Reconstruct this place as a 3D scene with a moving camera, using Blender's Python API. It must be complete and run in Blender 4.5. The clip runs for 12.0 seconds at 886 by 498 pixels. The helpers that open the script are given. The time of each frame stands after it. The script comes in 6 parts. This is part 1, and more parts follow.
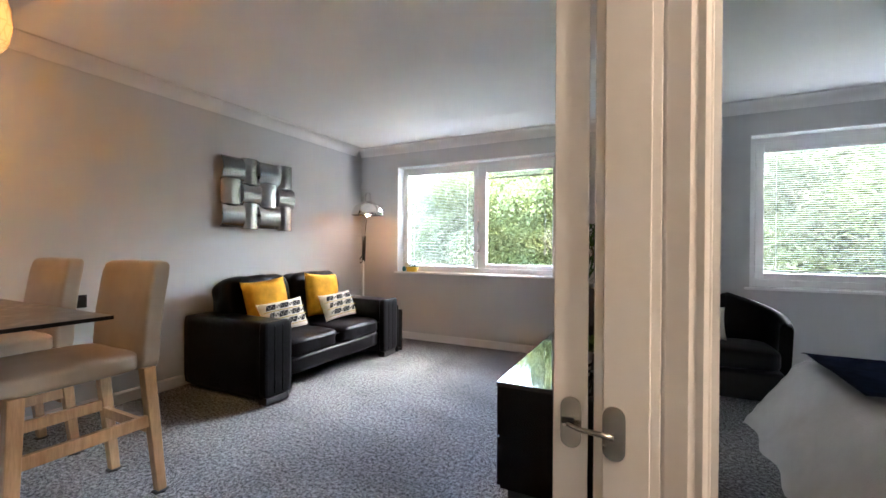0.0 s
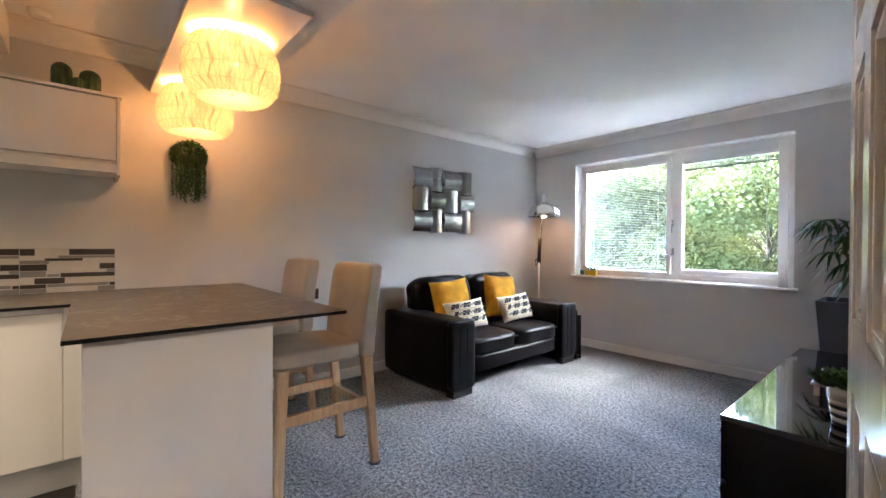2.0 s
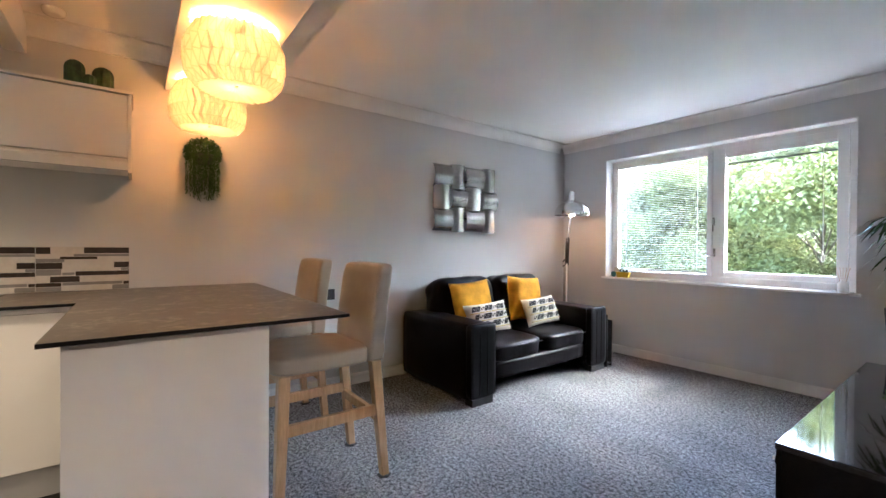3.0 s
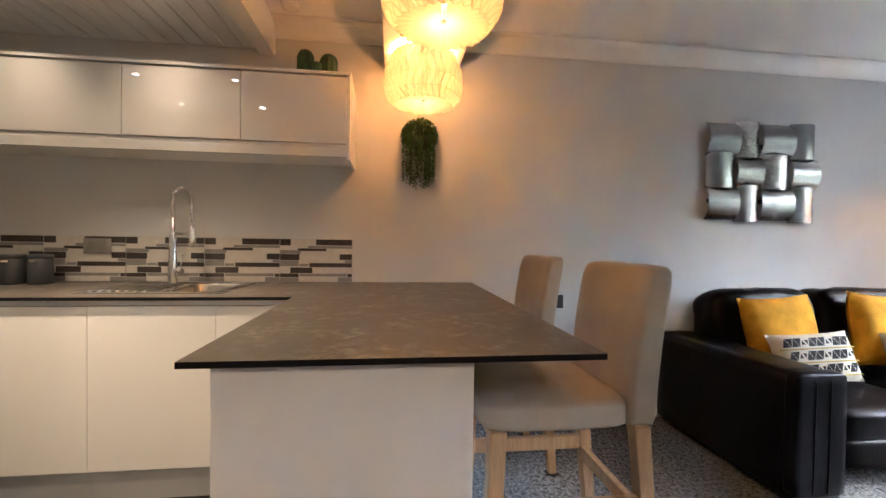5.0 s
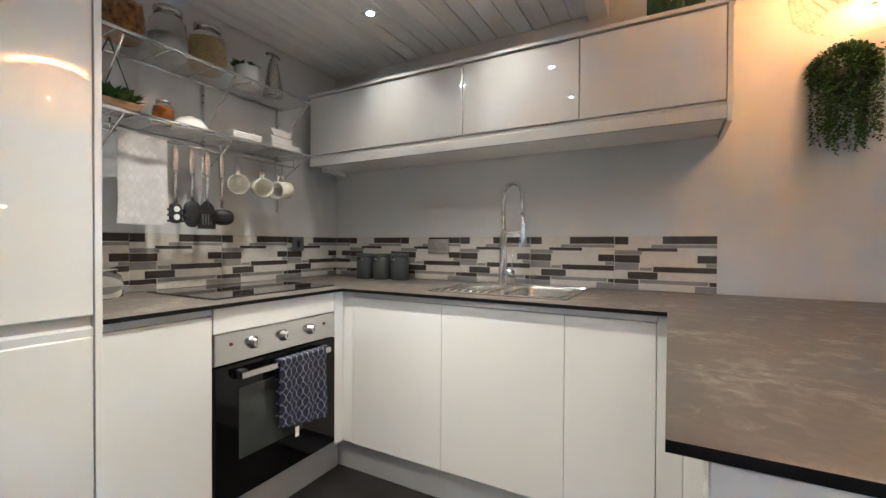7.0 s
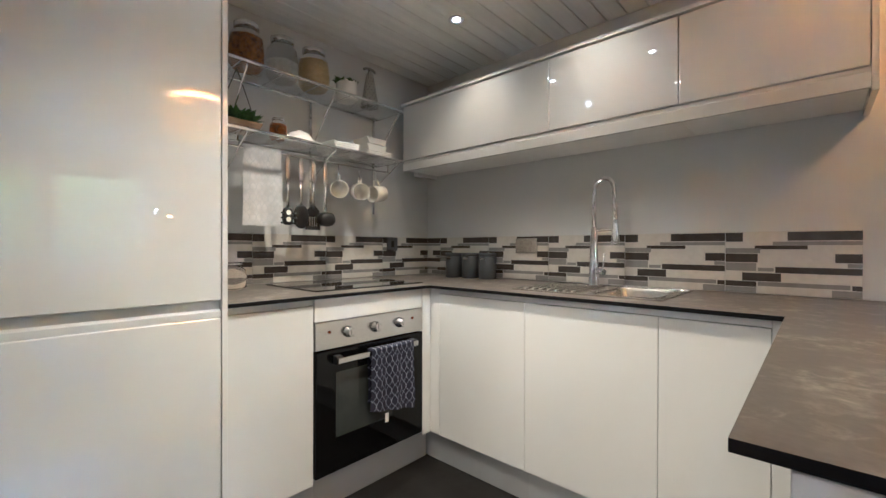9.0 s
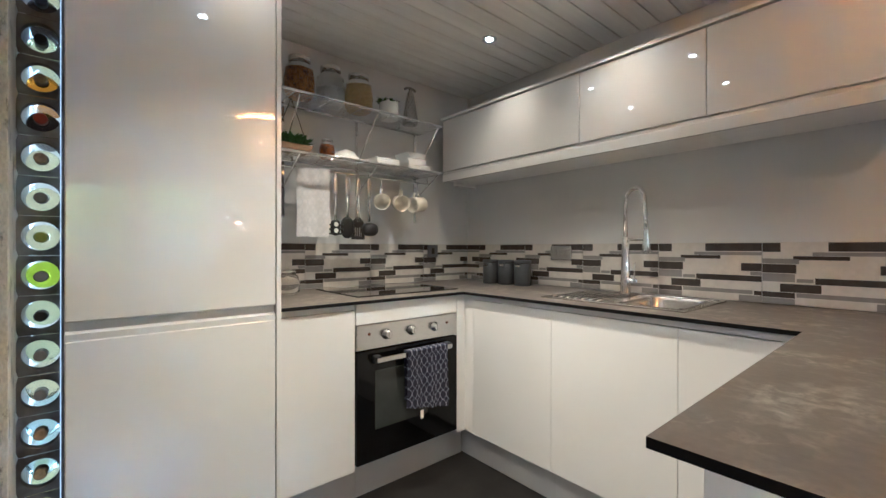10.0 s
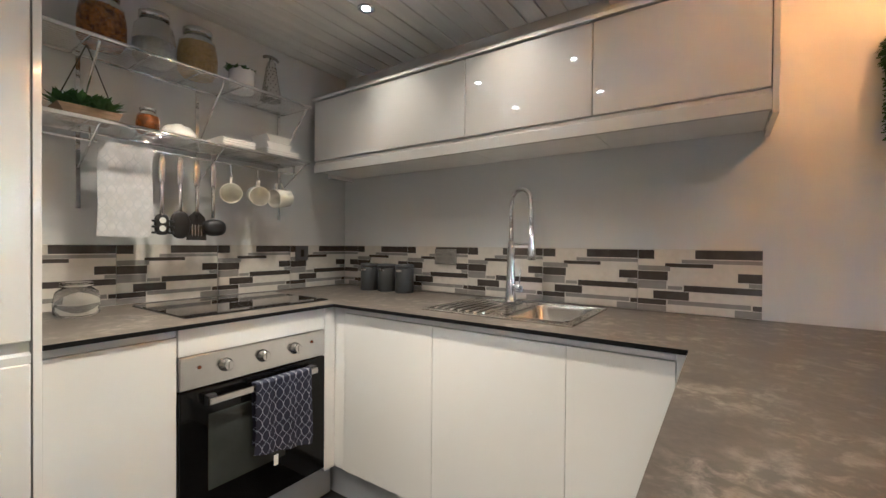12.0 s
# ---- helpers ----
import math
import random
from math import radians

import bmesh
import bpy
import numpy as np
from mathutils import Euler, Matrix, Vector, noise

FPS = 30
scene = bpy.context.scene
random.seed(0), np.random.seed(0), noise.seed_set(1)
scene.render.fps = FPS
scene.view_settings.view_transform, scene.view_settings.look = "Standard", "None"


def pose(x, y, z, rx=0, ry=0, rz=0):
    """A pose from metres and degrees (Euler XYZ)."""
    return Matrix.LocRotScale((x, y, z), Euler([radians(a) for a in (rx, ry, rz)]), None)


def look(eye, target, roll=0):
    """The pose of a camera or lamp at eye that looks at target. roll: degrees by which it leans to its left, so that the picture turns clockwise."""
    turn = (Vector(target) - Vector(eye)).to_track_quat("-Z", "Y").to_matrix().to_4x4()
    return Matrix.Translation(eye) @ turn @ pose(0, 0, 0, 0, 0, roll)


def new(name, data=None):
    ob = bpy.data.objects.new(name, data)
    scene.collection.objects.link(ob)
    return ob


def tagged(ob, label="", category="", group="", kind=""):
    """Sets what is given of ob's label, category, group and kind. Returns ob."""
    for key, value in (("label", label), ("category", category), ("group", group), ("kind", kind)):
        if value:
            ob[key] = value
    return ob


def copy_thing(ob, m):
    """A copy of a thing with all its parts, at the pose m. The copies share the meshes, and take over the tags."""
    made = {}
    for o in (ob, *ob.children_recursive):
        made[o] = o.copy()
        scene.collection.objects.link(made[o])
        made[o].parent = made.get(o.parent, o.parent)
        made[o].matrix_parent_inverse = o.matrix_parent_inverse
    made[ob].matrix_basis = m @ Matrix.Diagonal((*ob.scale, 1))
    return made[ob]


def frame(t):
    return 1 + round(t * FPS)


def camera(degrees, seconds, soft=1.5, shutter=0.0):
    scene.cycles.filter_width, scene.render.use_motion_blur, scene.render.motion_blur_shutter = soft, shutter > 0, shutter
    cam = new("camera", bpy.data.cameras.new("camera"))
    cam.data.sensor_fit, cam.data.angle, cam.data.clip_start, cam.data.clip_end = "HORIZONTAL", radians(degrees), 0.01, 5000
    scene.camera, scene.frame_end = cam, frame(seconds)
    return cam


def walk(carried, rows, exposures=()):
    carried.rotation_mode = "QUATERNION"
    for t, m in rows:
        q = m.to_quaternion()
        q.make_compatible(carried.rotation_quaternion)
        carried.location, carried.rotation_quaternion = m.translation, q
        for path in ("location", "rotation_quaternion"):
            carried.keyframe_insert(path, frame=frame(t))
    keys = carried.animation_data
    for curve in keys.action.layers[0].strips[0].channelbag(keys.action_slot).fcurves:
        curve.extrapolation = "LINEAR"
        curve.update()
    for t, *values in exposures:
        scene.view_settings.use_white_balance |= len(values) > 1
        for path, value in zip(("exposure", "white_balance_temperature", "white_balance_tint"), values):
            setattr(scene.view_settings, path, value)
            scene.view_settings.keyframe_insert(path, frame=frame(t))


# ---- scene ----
cam = camera(94.2, 12.0)
PATH = [
    (0, (3.496, 2.193, 1.176), (2.602, 3.982, 1.164), 0.3),
    (0.5, (3.385, 2.155, 1.193), (2.160, 3.736, 1.179), 0.4),
    (1, (3.357, 2.142, 1.2), (1.974, 3.588, 1.185), 0.3),
    (1.5, (3.364, 2.142, 1.202), (1.900, 3.504, 1.186), 0.3),
    (2, (3.371, 2.148, 1.204), (1.856, 3.455, 1.186), 0.3),
    (2.5, (3.365, 2.192, 1.201), (1.809, 3.448, 1.184), 0.3),
    (4.3, (2.868, 2.6, 1.179), (1.020, 3.364, 1.154), 0.8),
    (4.5, (2.796, 2.594, 1.182), (0.898, 3.223, 1.152), 0.8),
    (5, (2.594, 2.527, 1.164), (0.609, 2.769, 1.131), 0.8),
    (5.5, (2.439, 2.446, 1.152), (0.448, 2.261, 1.115), 0.6),
    (6, (2.318, 2.327, 1.14), (0.396, 1.776, 1.108), 0.4),
    (6.5, (2.246, 2.194, 1.142), (0.416, 1.387, 1.114), 0.3),
    (7, (2.217, 2.086, 1.127), (0.463, 1.126, 1.105), 0.3),
    (7.5, (2.214, 2.05, 1.106), (0.513, 1.0, 1.089), 0.3),
    (9.5, (2.195, 2.224, 1.102), (0.808, 0.783, 1.098), 0.1),
    (10, (2.220, 2.311, 1.144), (0.922, 0.789, 1.141), 0.1),
    (10.5, (2.260, 2.371, 1.168), (1.007, 0.813, 1.161), 0.2),
    (11, (2.238, 2.339, 1.172), (0.955, 0.806, 1.164), 0.3),
    (11.5, (2.130, 2.242, 1.169), (0.753, 0.793, 1.155), 0.4),
    (12, (1.956, 2.162, 1.183), (0.307, 1.031, 1.163), 0.5),
]
EXPOSURE = 5.9
walk(cam, [(t, look(eye, target, roll)) for t, eye, target, roll in PATH],
     exposures=[(0.0, EXPOSURE + 0.15, 5650, 8), (0.5, EXPOSURE + 0.12, 5450, 8), (1.0, EXPOSURE + 0.13, 5400, 8), (2.5, EXPOSURE + 0.12, 5350, 8), (4.5, EXPOSURE + 0.07, 5450, 8), (5.0, EXPOSURE + 0.1, 5500, 9),
                (5.5, EXPOSURE + 0.42, 4750, 6), (6.0, EXPOSURE + 0.42, 4450, 4), (6.5, EXPOSURE + 0.37, 4400, 3), (7.0, EXPOSURE + 0.34, 4400, 2), (9.5, EXPOSURE + 0.27, 4500, 2), (10.0, EXPOSURE + 0.27, 4500, 2),
                (11.0, EXPOSURE + 0.24, 4500, 2), (11.5, EXPOSURE + 0.2, 4500, 2), (12.0, EXPOSURE + 0.24, 4600, 3)])

# ---- world and large lights ----
world = bpy.data.worlds.new("world")
scene.world = world
world.use_nodes = True
wn, wl = world.node_tree.nodes, world.node_tree.links
sky = wn.new("ShaderNodeTexSky")
sky.sky_type, sky.sun_disc = "NISHITA", False
sky.sun_elevation, sky.sun_rotation = radians(48), radians(40)
sky.air_density, sky.dust_density = 1.1, 4.5
wl.new(sky.outputs[0], wn["Background"].inputs[0])
wn["Background"].inputs[1].default_value = 0.15
sun_data = bpy.data.lights.new("sun", "SUN")
sun_data.energy, sun_data.angle, sun_data.color = 0.5, radians(14), (1.0, 0.95, 0.88)
sun = new("sun", sun_data)
sun.matrix_world = look((6, 2, 14), (1.4, 8.7, 0))


def lamp(name, where, energy, color, size=0.05, kind="POINT", aim=None, cone=100, blend=0.6):
    data = bpy.data.lights.new(name, kind)
    data.energy, data.color = energy, color
    data.shadow_soft_size = size
    if kind == "SPOT":
        data.spot_size, data.spot_blend = radians(cone), blend
    ob = new(name, data)
    ob.matrix_world = look(where, aim) if aim else pose(*where)
    return ob


WARM = (1.0, 0.37, 0.10)
HALOGEN = (1.0, 0.69, 0.40)


# ---- materials ----
def mat(name, color, rough=0.5, metal=0.0, vary=0.06, scale=8.0, fine=0.0, bump=0.0, bump_scale=60.0, coat=0.0,
        rough_vary=0.0, second=None, stretch=(1, 1, 1), per_piece=0.0, spec=0.5, detail=4.0, contrast=(0.35, 0.65), grit=0.5):
    """Principled surface with colour variation at two scales and fine relief."""
    m = bpy.data.materials.new(name)
    m.use_nodes = True
    n, l = m.node_tree.nodes, m.node_tree.links
    b = n["Principled BSDF"]
    b.inputs["Roughness"].default_value, b.inputs["Metallic"].default_value = rough, metal
    b.inputs["Coat Weight"].default_value, b.inputs["Coat Roughness"].default_value = coat, 0.025
    b.inputs["Specular IOR Level"].default_value = spec
    co = n.new("ShaderNodeTexCoord")
    mp = n.new("ShaderNodeMapping")
    mp.inputs["Scale"].default_value = stretch
    l.new(co.outputs["Object"], mp.inputs[0])
    big = n.new("ShaderNodeTexNoise")
    big.inputs["Scale"].default_value, big.inputs["Detail"].default_value = scale, detail
    big.inputs["Roughness"].default_value = grit
    l.new(mp.outputs[0], big.inputs["Vector"])
    ramp = n.new("ShaderNodeValToRGB")
    other = second or [c * (1 - 2 * vary) for c in color]
    ramp.color_ramp.elements[0].position, ramp.color_ramp.elements[1].position = contrast
    ramp.color_ramp.elements[0].color = (*other, 1)
    ramp.color_ramp.elements[1].color = (*color, 1)
    l.new(big.outputs["Fac"], ramp.inputs[0])
    out = ramp.outputs[0]
    small = n.new("ShaderNodeTexNoise")
    small.inputs["Scale"].default_value, small.inputs["Detail"].default_value = bump_scale, 3
    l.new(mp.outputs[0], small.inputs["Vector"])
    if fine:
        mix = n.new("ShaderNodeMix")
        mix.data_type, mix.blend_type = "RGBA", "MULTIPLY"
        mix.inputs[0].default_value = 1.0
        r2 = n.new("ShaderNodeValToRGB")
        r2.color_ramp.elements[0].position, r2.color_ramp.elements[1].position = 0.3, 0.7
        lo = 1 - fine
        r2.color_ramp.elements[0].color = (lo, lo, lo, 1)
        r2.color_ramp.elements[1].color = (1, 1, 1, 1)
        l.new(small.outputs["Fac"], r2.inputs[0])
        l.new(out, mix.inputs[6])
        l.new(r2.outputs[0], mix.inputs[7])
        out = mix.outputs[2]
    if per_piece:
        info = n.new("ShaderNodeObjectInfo")
        hsv = n.new("ShaderNodeHueSaturation")
        rng = n.new("ShaderNodeMapRange")
        rng.inputs["To Min"].default_value, rng.inputs["To Max"].default_value = 1 - per_piece, 1 + per_piece
        l.new(info.outputs["Random"], rng.inputs["Value"])
        l.new(rng.outputs[0], hsv.inputs["Value"])
        l.new(out, hsv.inputs["Color"])
        out = hsv.outputs[0]
    l.new(out, b.inputs["Base Color"])
    if rough_vary:
        rr = n.new("ShaderNodeMapRange")
        rr.inputs["To Min"].default_value, rr.inputs["To Max"].default_value = max(rough - rough_vary, 0.02), rough + rough_vary
        l.new(big.outputs["Fac"], rr.inputs["Value"])
        l.new(rr.outputs[0], b.inputs["Roughness"])
    if bump:
        bp = n.new("ShaderNodeBump")
        bp.inputs["Strength"].default_value, bp.inputs["Distance"].default_value = bump, 0.004
        l.new(small.outputs["Fac"], bp.inputs["Height"])
        l.new(bp.outputs[0], b.inputs["Normal"])
    return m


def glass_mat(name, color=(1, 1, 1), rough=0.0, ior=1.45):
    m = bpy.data.materials.new(name)
    m.use_nodes = True
    b = m.node_tree.nodes["Principled BSDF"]
    b.inputs["Base Color"].default_value = (*color, 1)
    b.inputs["Transmission Weight"].default_value = 1
    b.inputs["Roughness"].default_value, b.inputs["IOR"].default_value = rough, ior
    return m


def pane_mat(name):
    """Thin window glass: mostly clear, with a Fresnel gloss."""
    m = bpy.data.materials.new(name)
    m.use_nodes = True
    n, l = m.node_tree.nodes, m.node_tree.links
    n.remove(n["Principled BSDF"])
    tr, gl, fr, mx = (n.new("ShaderNodeBsdfTransparent"), n.new("ShaderNodeBsdfGlossy"), n.new("ShaderNodeFresnel"), n.new("ShaderNodeMixShader"))
    tr.inputs[0].default_value = (0.97, 0.98, 0.97, 1)
    gl.inputs["Roughness"].default_value = 0.01
    fr.inputs[0].default_value = 1.3
    l.new(fr.outputs[0], mx.inputs[0]), l.new(tr.outputs[0], mx.inputs[1]), l.new(gl.outputs[0], mx.inputs[2])
    l.new(mx.outputs[0], n["Material Output"].inputs[0])
    return m


def paper_mat(name, color, ply=1.0, straight=0.0):
    """Thin paper that light passes through, a little of it unscattered."""
    m = bpy.data.materials.new(name)
    m.use_nodes = True
    n, l = m.node_tree.nodes, m.node_tree.links
    n.remove(n["Principled BSDF"])
    d, t, mx = n.new("ShaderNodeBsdfDiffuse"), n.new("ShaderNodeBsdfTranslucent"), n.new("ShaderNodeMixShader")
    d.inputs[0].default_value = (*color, 1)
    t.inputs[0].default_value = (*[0.62 * ply * c for c in (0.40, 0.60, 0.66)], 1)
    mx.inputs[0].default_value = 0.26
    l.new(d.outputs[0], mx.inputs[1]), l.new(t.outputs[0], mx.inputs[2])
    clear, out = n.new("ShaderNodeBsdfTransparent"), n.new("ShaderNodeMixShader")
    out.inputs[0].default_value = straight
    l.new(mx.outputs[0], out.inputs[1]), l.new(clear.outputs[0], out.inputs[2])
    l.new(out.outputs[0], n["Material Output"].inputs[0])
    return m


def glow_mat(name, color, strength):
    m = bpy.data.materials.new(name)
    m.use_nodes = True
    b = m.node_tree.nodes["Principled BSDF"]
    b.inputs["Base Color"].default_value = (*color, 1)
    b.inputs["Emission Color"].default_value = (*color, 1)
    b.inputs["Emission Strength"].default_value = strength
    return m


WALL = mat("wall_paint", (0.605, 0.61, 0.61), 0.75, vary=0.02, scale=1.5, bump=0.06, bump_scale=220, fine=0.03)
CEIL = mat("ceiling_paint", (0.88, 0.88, 0.88), 0.8, vary=0.02, scale=1.2, bump=0.05, bump_scale=180)
TRIM = mat("white_gloss_paint", (0.78, 0.78, 0.77), 0.3, vary=0.02, scale=6, bump=0.03, bump_scale=90)
DOORP = mat("door_paint", (0.80, 0.79, 0.77), 0.12, vary=0.02, scale=5, bump=0.025, bump_scale=40)
UPVC = mat("white_upvc", (0.90, 0.905, 0.91), 0.25, vary=0.01, scale=4)
CARPET = mat("grey_carpet", (0.72, 0.73, 0.75), 0.95, scale=52, second=(0.036, 0.039, 0.047), fine=0.4, bump=0.8, bump_scale=210, spec=0.02, detail=8, contrast=(0.44, 0.58), grit=0.95)
patch_nodes, patch_links = CARPET.node_tree.nodes, CARPET.node_tree.links
patch, patch_ramp, patch_mix = patch_nodes.new("ShaderNodeTexNoise"), patch_nodes.new("ShaderNodeValToRGB"), patch_nodes.new("ShaderNodeMix")
patch.inputs["Scale"].default_value, patch.inputs["Detail"].default_value, patch.inputs["Distortion"].default_value = 5.0, 5.0, 1.0
patch_ramp.color_ramp.elements[0].position, patch_ramp.color_ramp.elements[1].position = 0.35, 0.65
patch_ramp.color_ramp.elements[0].color, patch_ramp.color_ramp.elements[1].color = (0.62, 0.62, 0.63, 1), (1, 1, 1, 1)
patch_mix.data_type, patch_mix.blend_type = "RGBA", "MULTIPLY"
patch_mix.inputs[0].default_value = 1.0
carpet_base = patch_nodes["Principled BSDF"].inputs["Base Color"]
patch_links.new(patch.outputs["Fac"], patch_ramp.inputs[0])
patch_links.new(carpet_base.links[0].from_socket, patch_mix.inputs[6]), patch_links.new(patch_ramp.outputs[0], patch_mix.inputs[7])
patch_links.new(patch_mix.outputs[2], carpet_base)
VINYL = mat("dark_vinyl_floor", (0.017, 0.016, 0.015), 0.36, spec=0.25, vary=0.2, scale=9, fine=0.2, bump=0.1, bump_scale=120)
BOARD = mat("ceiling_board_paint", (0.88, 0.87, 0.84), 0.45, vary=0.05, scale=3, stretch=(0.4, 6, 6), fine=0.06, bump=0.1, bump_scale=30)
GLOSSW = mat("gloss_white_door", (0.79, 0.78, 0.76), 0.35, vary=0.008, scale=2, coat=1.0)
GLOSSW.node_tree.nodes["Principled BSDF"].inputs["Coat IOR"].default_value = 2.0
GLOSSW.node_tree.nodes["Principled BSDF"].inputs["Coat Roughness"].default_value = 0.006
CARCASS = mat("white_carcass", (0.75, 0.74, 0.72), 0.4, vary=0.02, scale=5)
CHANNEL = mat("pale_grip_channel", (0.70, 0.71, 0.71), 0.3, vary=0.03, scale=6)
PLINTH = mat("pale_grey_plinth", (0.55, 0.56, 0.57), 0.35, vary=0.04, scale=5)
WORKTOP = mat("grey_brown_stone_laminate", (0.118, 0.103, 0.090), 0.36, scale=4.0, second=(0.088, 0.077, 0.068), fine=0.22, bump=0.05, bump_scale=70, rough_vary=0.08, detail=8, contrast=(0.38, 0.64), grit=0.65)


def add_flecks(m, color, size, spread):
    """Pale torn flecks that gather in loose patches."""
    n, l = m.node_tree.nodes, m.node_tree.links
    base = n["Principled BSDF"].inputs["Base Color"]
    co, fleck, mask = n.new("ShaderNodeTexCoord"), n.new("ShaderNodeTexNoise"), n.new("ShaderNodeTexNoise")
    fleck.inputs["Scale"].default_value, fleck.inputs["Detail"].default_value, fleck.inputs["Distortion"].default_value = size, 9, 0.5
    fleck.inputs["Roughness"].default_value = 0.68
    mask.inputs["Scale"].default_value, mask.inputs["Detail"].default_value = spread, 4
    r1, r2, mul, mix = n.new("ShaderNodeMapRange"), n.new("ShaderNodeMapRange"), n.new("ShaderNodeMath"), n.new("ShaderNodeMix")
    r1.inputs["From Min"].default_value, r1.inputs["From Max"].default_value = 0.47, 0.68
    r2.inputs["From Min"].default_value, r2.inputs["From Max"].default_value = 0.40, 0.62
    mul.operation, mix.data_type = "MULTIPLY", "RGBA"
    l.new(co.outputs["Object"], fleck.inputs["Vector"]), l.new(co.outputs["Object"], mask.inputs["Vector"])
    l.new(fleck.outputs["Fac"], r1.inputs["Value"]), l.new(mask.outputs["Fac"], r2.inputs["Value"])
    l.new(r1.outputs[0], mul.inputs[0]), l.new(r2.outputs[0], mul.inputs[1])
    l.new(mul.outputs[0], mix.inputs[0]), l.new(base.links[0].from_socket, mix.inputs[6])
    mix.inputs[7].default_value = (*color, 1)
    l.new(mix.outputs[2], base)


add_flecks(WORKTOP, (0.28, 0.255, 0.22), 24.0, 6.0)
EDGE = mat("black_laminate_edge", (0.005, 0.005, 0.006), 0.4, vary=0.1, spec=0.2)
STEEL = mat("brushed_steel", (0.60, 0.59, 0.57), 0.22, 1.0, vary=0.05, scale=40, stretch=(1, 1, 12), rough_vary=0.06)
CHROME = mat("chrome", (0.80, 0.80, 0.80), 0.06, 1.0, vary=0.02)
NICKEL = mat("worn_nickel", (0.52, 0.50, 0.46), 0.25, 1.0, vary=0.1, scale=60, rough_vary=0.08)
BLACKM = mat("black_satin_board", (0.004, 0.004, 0.0045), 0.2, vary=0.1, spec=0.25)
BLACKG = mat("black_gloss", (0.006, 0.006, 0.007), 0.06, vary=0.1, coat=0.5)
BLACKP = mat("black_plastic", (0.015, 0.015, 0.016), 0.4, vary=0.2, scale=30)
OVENGL = mat("oven_black_glass", (0.004, 0.004, 0.004), 0.05, vary=0.1, spec=0.28)
LEATHER = mat("black_leather", (0.0045, 0.0045, 0.0055), 0.38, vary=0.2, scale=9, bump=0.28, bump_scale=45, rough_vary=0.08, spec=0.13)
FAUXTAN = mat("taupe_leatherette", (0.37, 0.315, 0.245), 0.42, vary=0.06, scale=7, bump=0.2, bump_scale=200, second=(0.32, 0.27, 0.21))
OAK = mat("oak", (0.56, 0.36, 0.19), 0.45, scale=10, second=(0.44, 0.27, 0.13), stretch=(6, 6, 0.6), fine=0.12, bump=0.12, bump_scale=40)
MUSTARD = mat("mustard_velvet", (0.72, 0.36, 0.02), 0.85, vary=0.15, scale=12, bump=0.7, bump_scale=140, spec=0.2)
CREAM = mat("cream_cotton", (0.74, 0.70, 0.60), 0.9, vary=0.04, scale=20, bump=0.3, bump_scale=250, spec=0.2)
INK = mat("black_print", (0.02, 0.02, 0.02), 0.85, vary=0.1)
PAPER = paper_mat("pleated_paper", (0.52, 0.43, 0.30), 0.24, 0.055)
PAPER2 = paper_mat("folded_paper", (0.44, 0.35, 0.23), 0.10, 0.02)
PANE = pane_mat("window_glass")
BULB = glow_mat("bulb_glow", (1.0, 0.75, 0.45), 0.6)
SPOTGLOW = glow_mat("downlight_glow", (1.0, 0.88, 0.7), 0.8)
TILEW = mat("tile_off_white", (0.62, 0.59, 0.54), 0.16, vary=0.04, scale=25, per_piece=0.03, fine=0.05)
TILEM = mat("tile_mid_grey", (0.25, 0.243, 0.236), 0.16, vary=0.05, scale=25, per_piece=0.04)
TILED = mat("tile_dark_brown", (0.060, 0.052, 0.048), 0.16, vary=0.12, scale=25, per_piece=0.05)
GROUT = mat("grout", (0.55, 0.54, 0.52), 0.9, vary=0.06, scale=30)
LEAF = mat("plant_leaf", (0.045, 0.105, 0.028), 0.6, spec=0.2, vary=0.3, scale=30, second=(0.022, 0.058, 0.016))
FRESH = mat("fresh_leaf", (0.11, 0.22, 0.03), 0.45, vary=0.3, scale=30)
CACTUS = mat("cactus_green", (0.035, 0.085, 0.030), 0.6, vary=0.3, scale=25, bump=0.4, bump_scale=120)
MUGCLAY = mat("cream_glazed_clay", (0.82, 0.79, 0.70), 0.2, vary=0.03)
CERAMIC = mat("white_ceramic", (0.80, 0.79, 0.76), 0.18, vary=0.01)
PEWTER = mat("hammered_pewter", (0.38, 0.38, 0.365), 0.20, 1.0, vary=0.1, scale=20, bump=0.9, bump_scale=45)
PEWTERS = mat("brushed_pewter", (0.33, 0.33, 0.32), 0.26, 1.0, vary=0.1, scale=20, stretch=(1, 1, 14), bump=0.25, bump_scale=40)
BARK = mat("bark", (0.10, 0.075, 0.05), 0.9, vary=0.2, scale=10, bump=0.6, bump_scale=30)


# ---- mesh helpers ----
def box(bm, x0, x1, y0, y1, z0, z1, bevel=0.0, seg=2, mi=0):
    vs = [bm.verts.new((x, y, z)) for z in (z0, z1) for y in (y0, y1) for x in (x0, x1)]
    idx = ((0, 2, 3, 1), (4, 5, 7, 6), (0, 1, 5, 4), (2, 6, 7, 3), (0, 4, 6, 2), (1, 3, 7, 5))
    fs = [bm.faces.new([vs[i] for i in f]) for f in idx]
    for f in fs:
        f.material_index = mi
    if bevel:
        es = {e for f in fs for e in f.edges}
        r = bmesh.ops.bevel(bm, geom=list(es), offset=bevel, segments=seg, affect="EDGES", profile=0.5, clamp_overlap=True)
        for f in r["faces"]:
            f.material_index = mi
    return bm


def bx(*a, **k):
    return box(bmesh.new(), *a, **k)


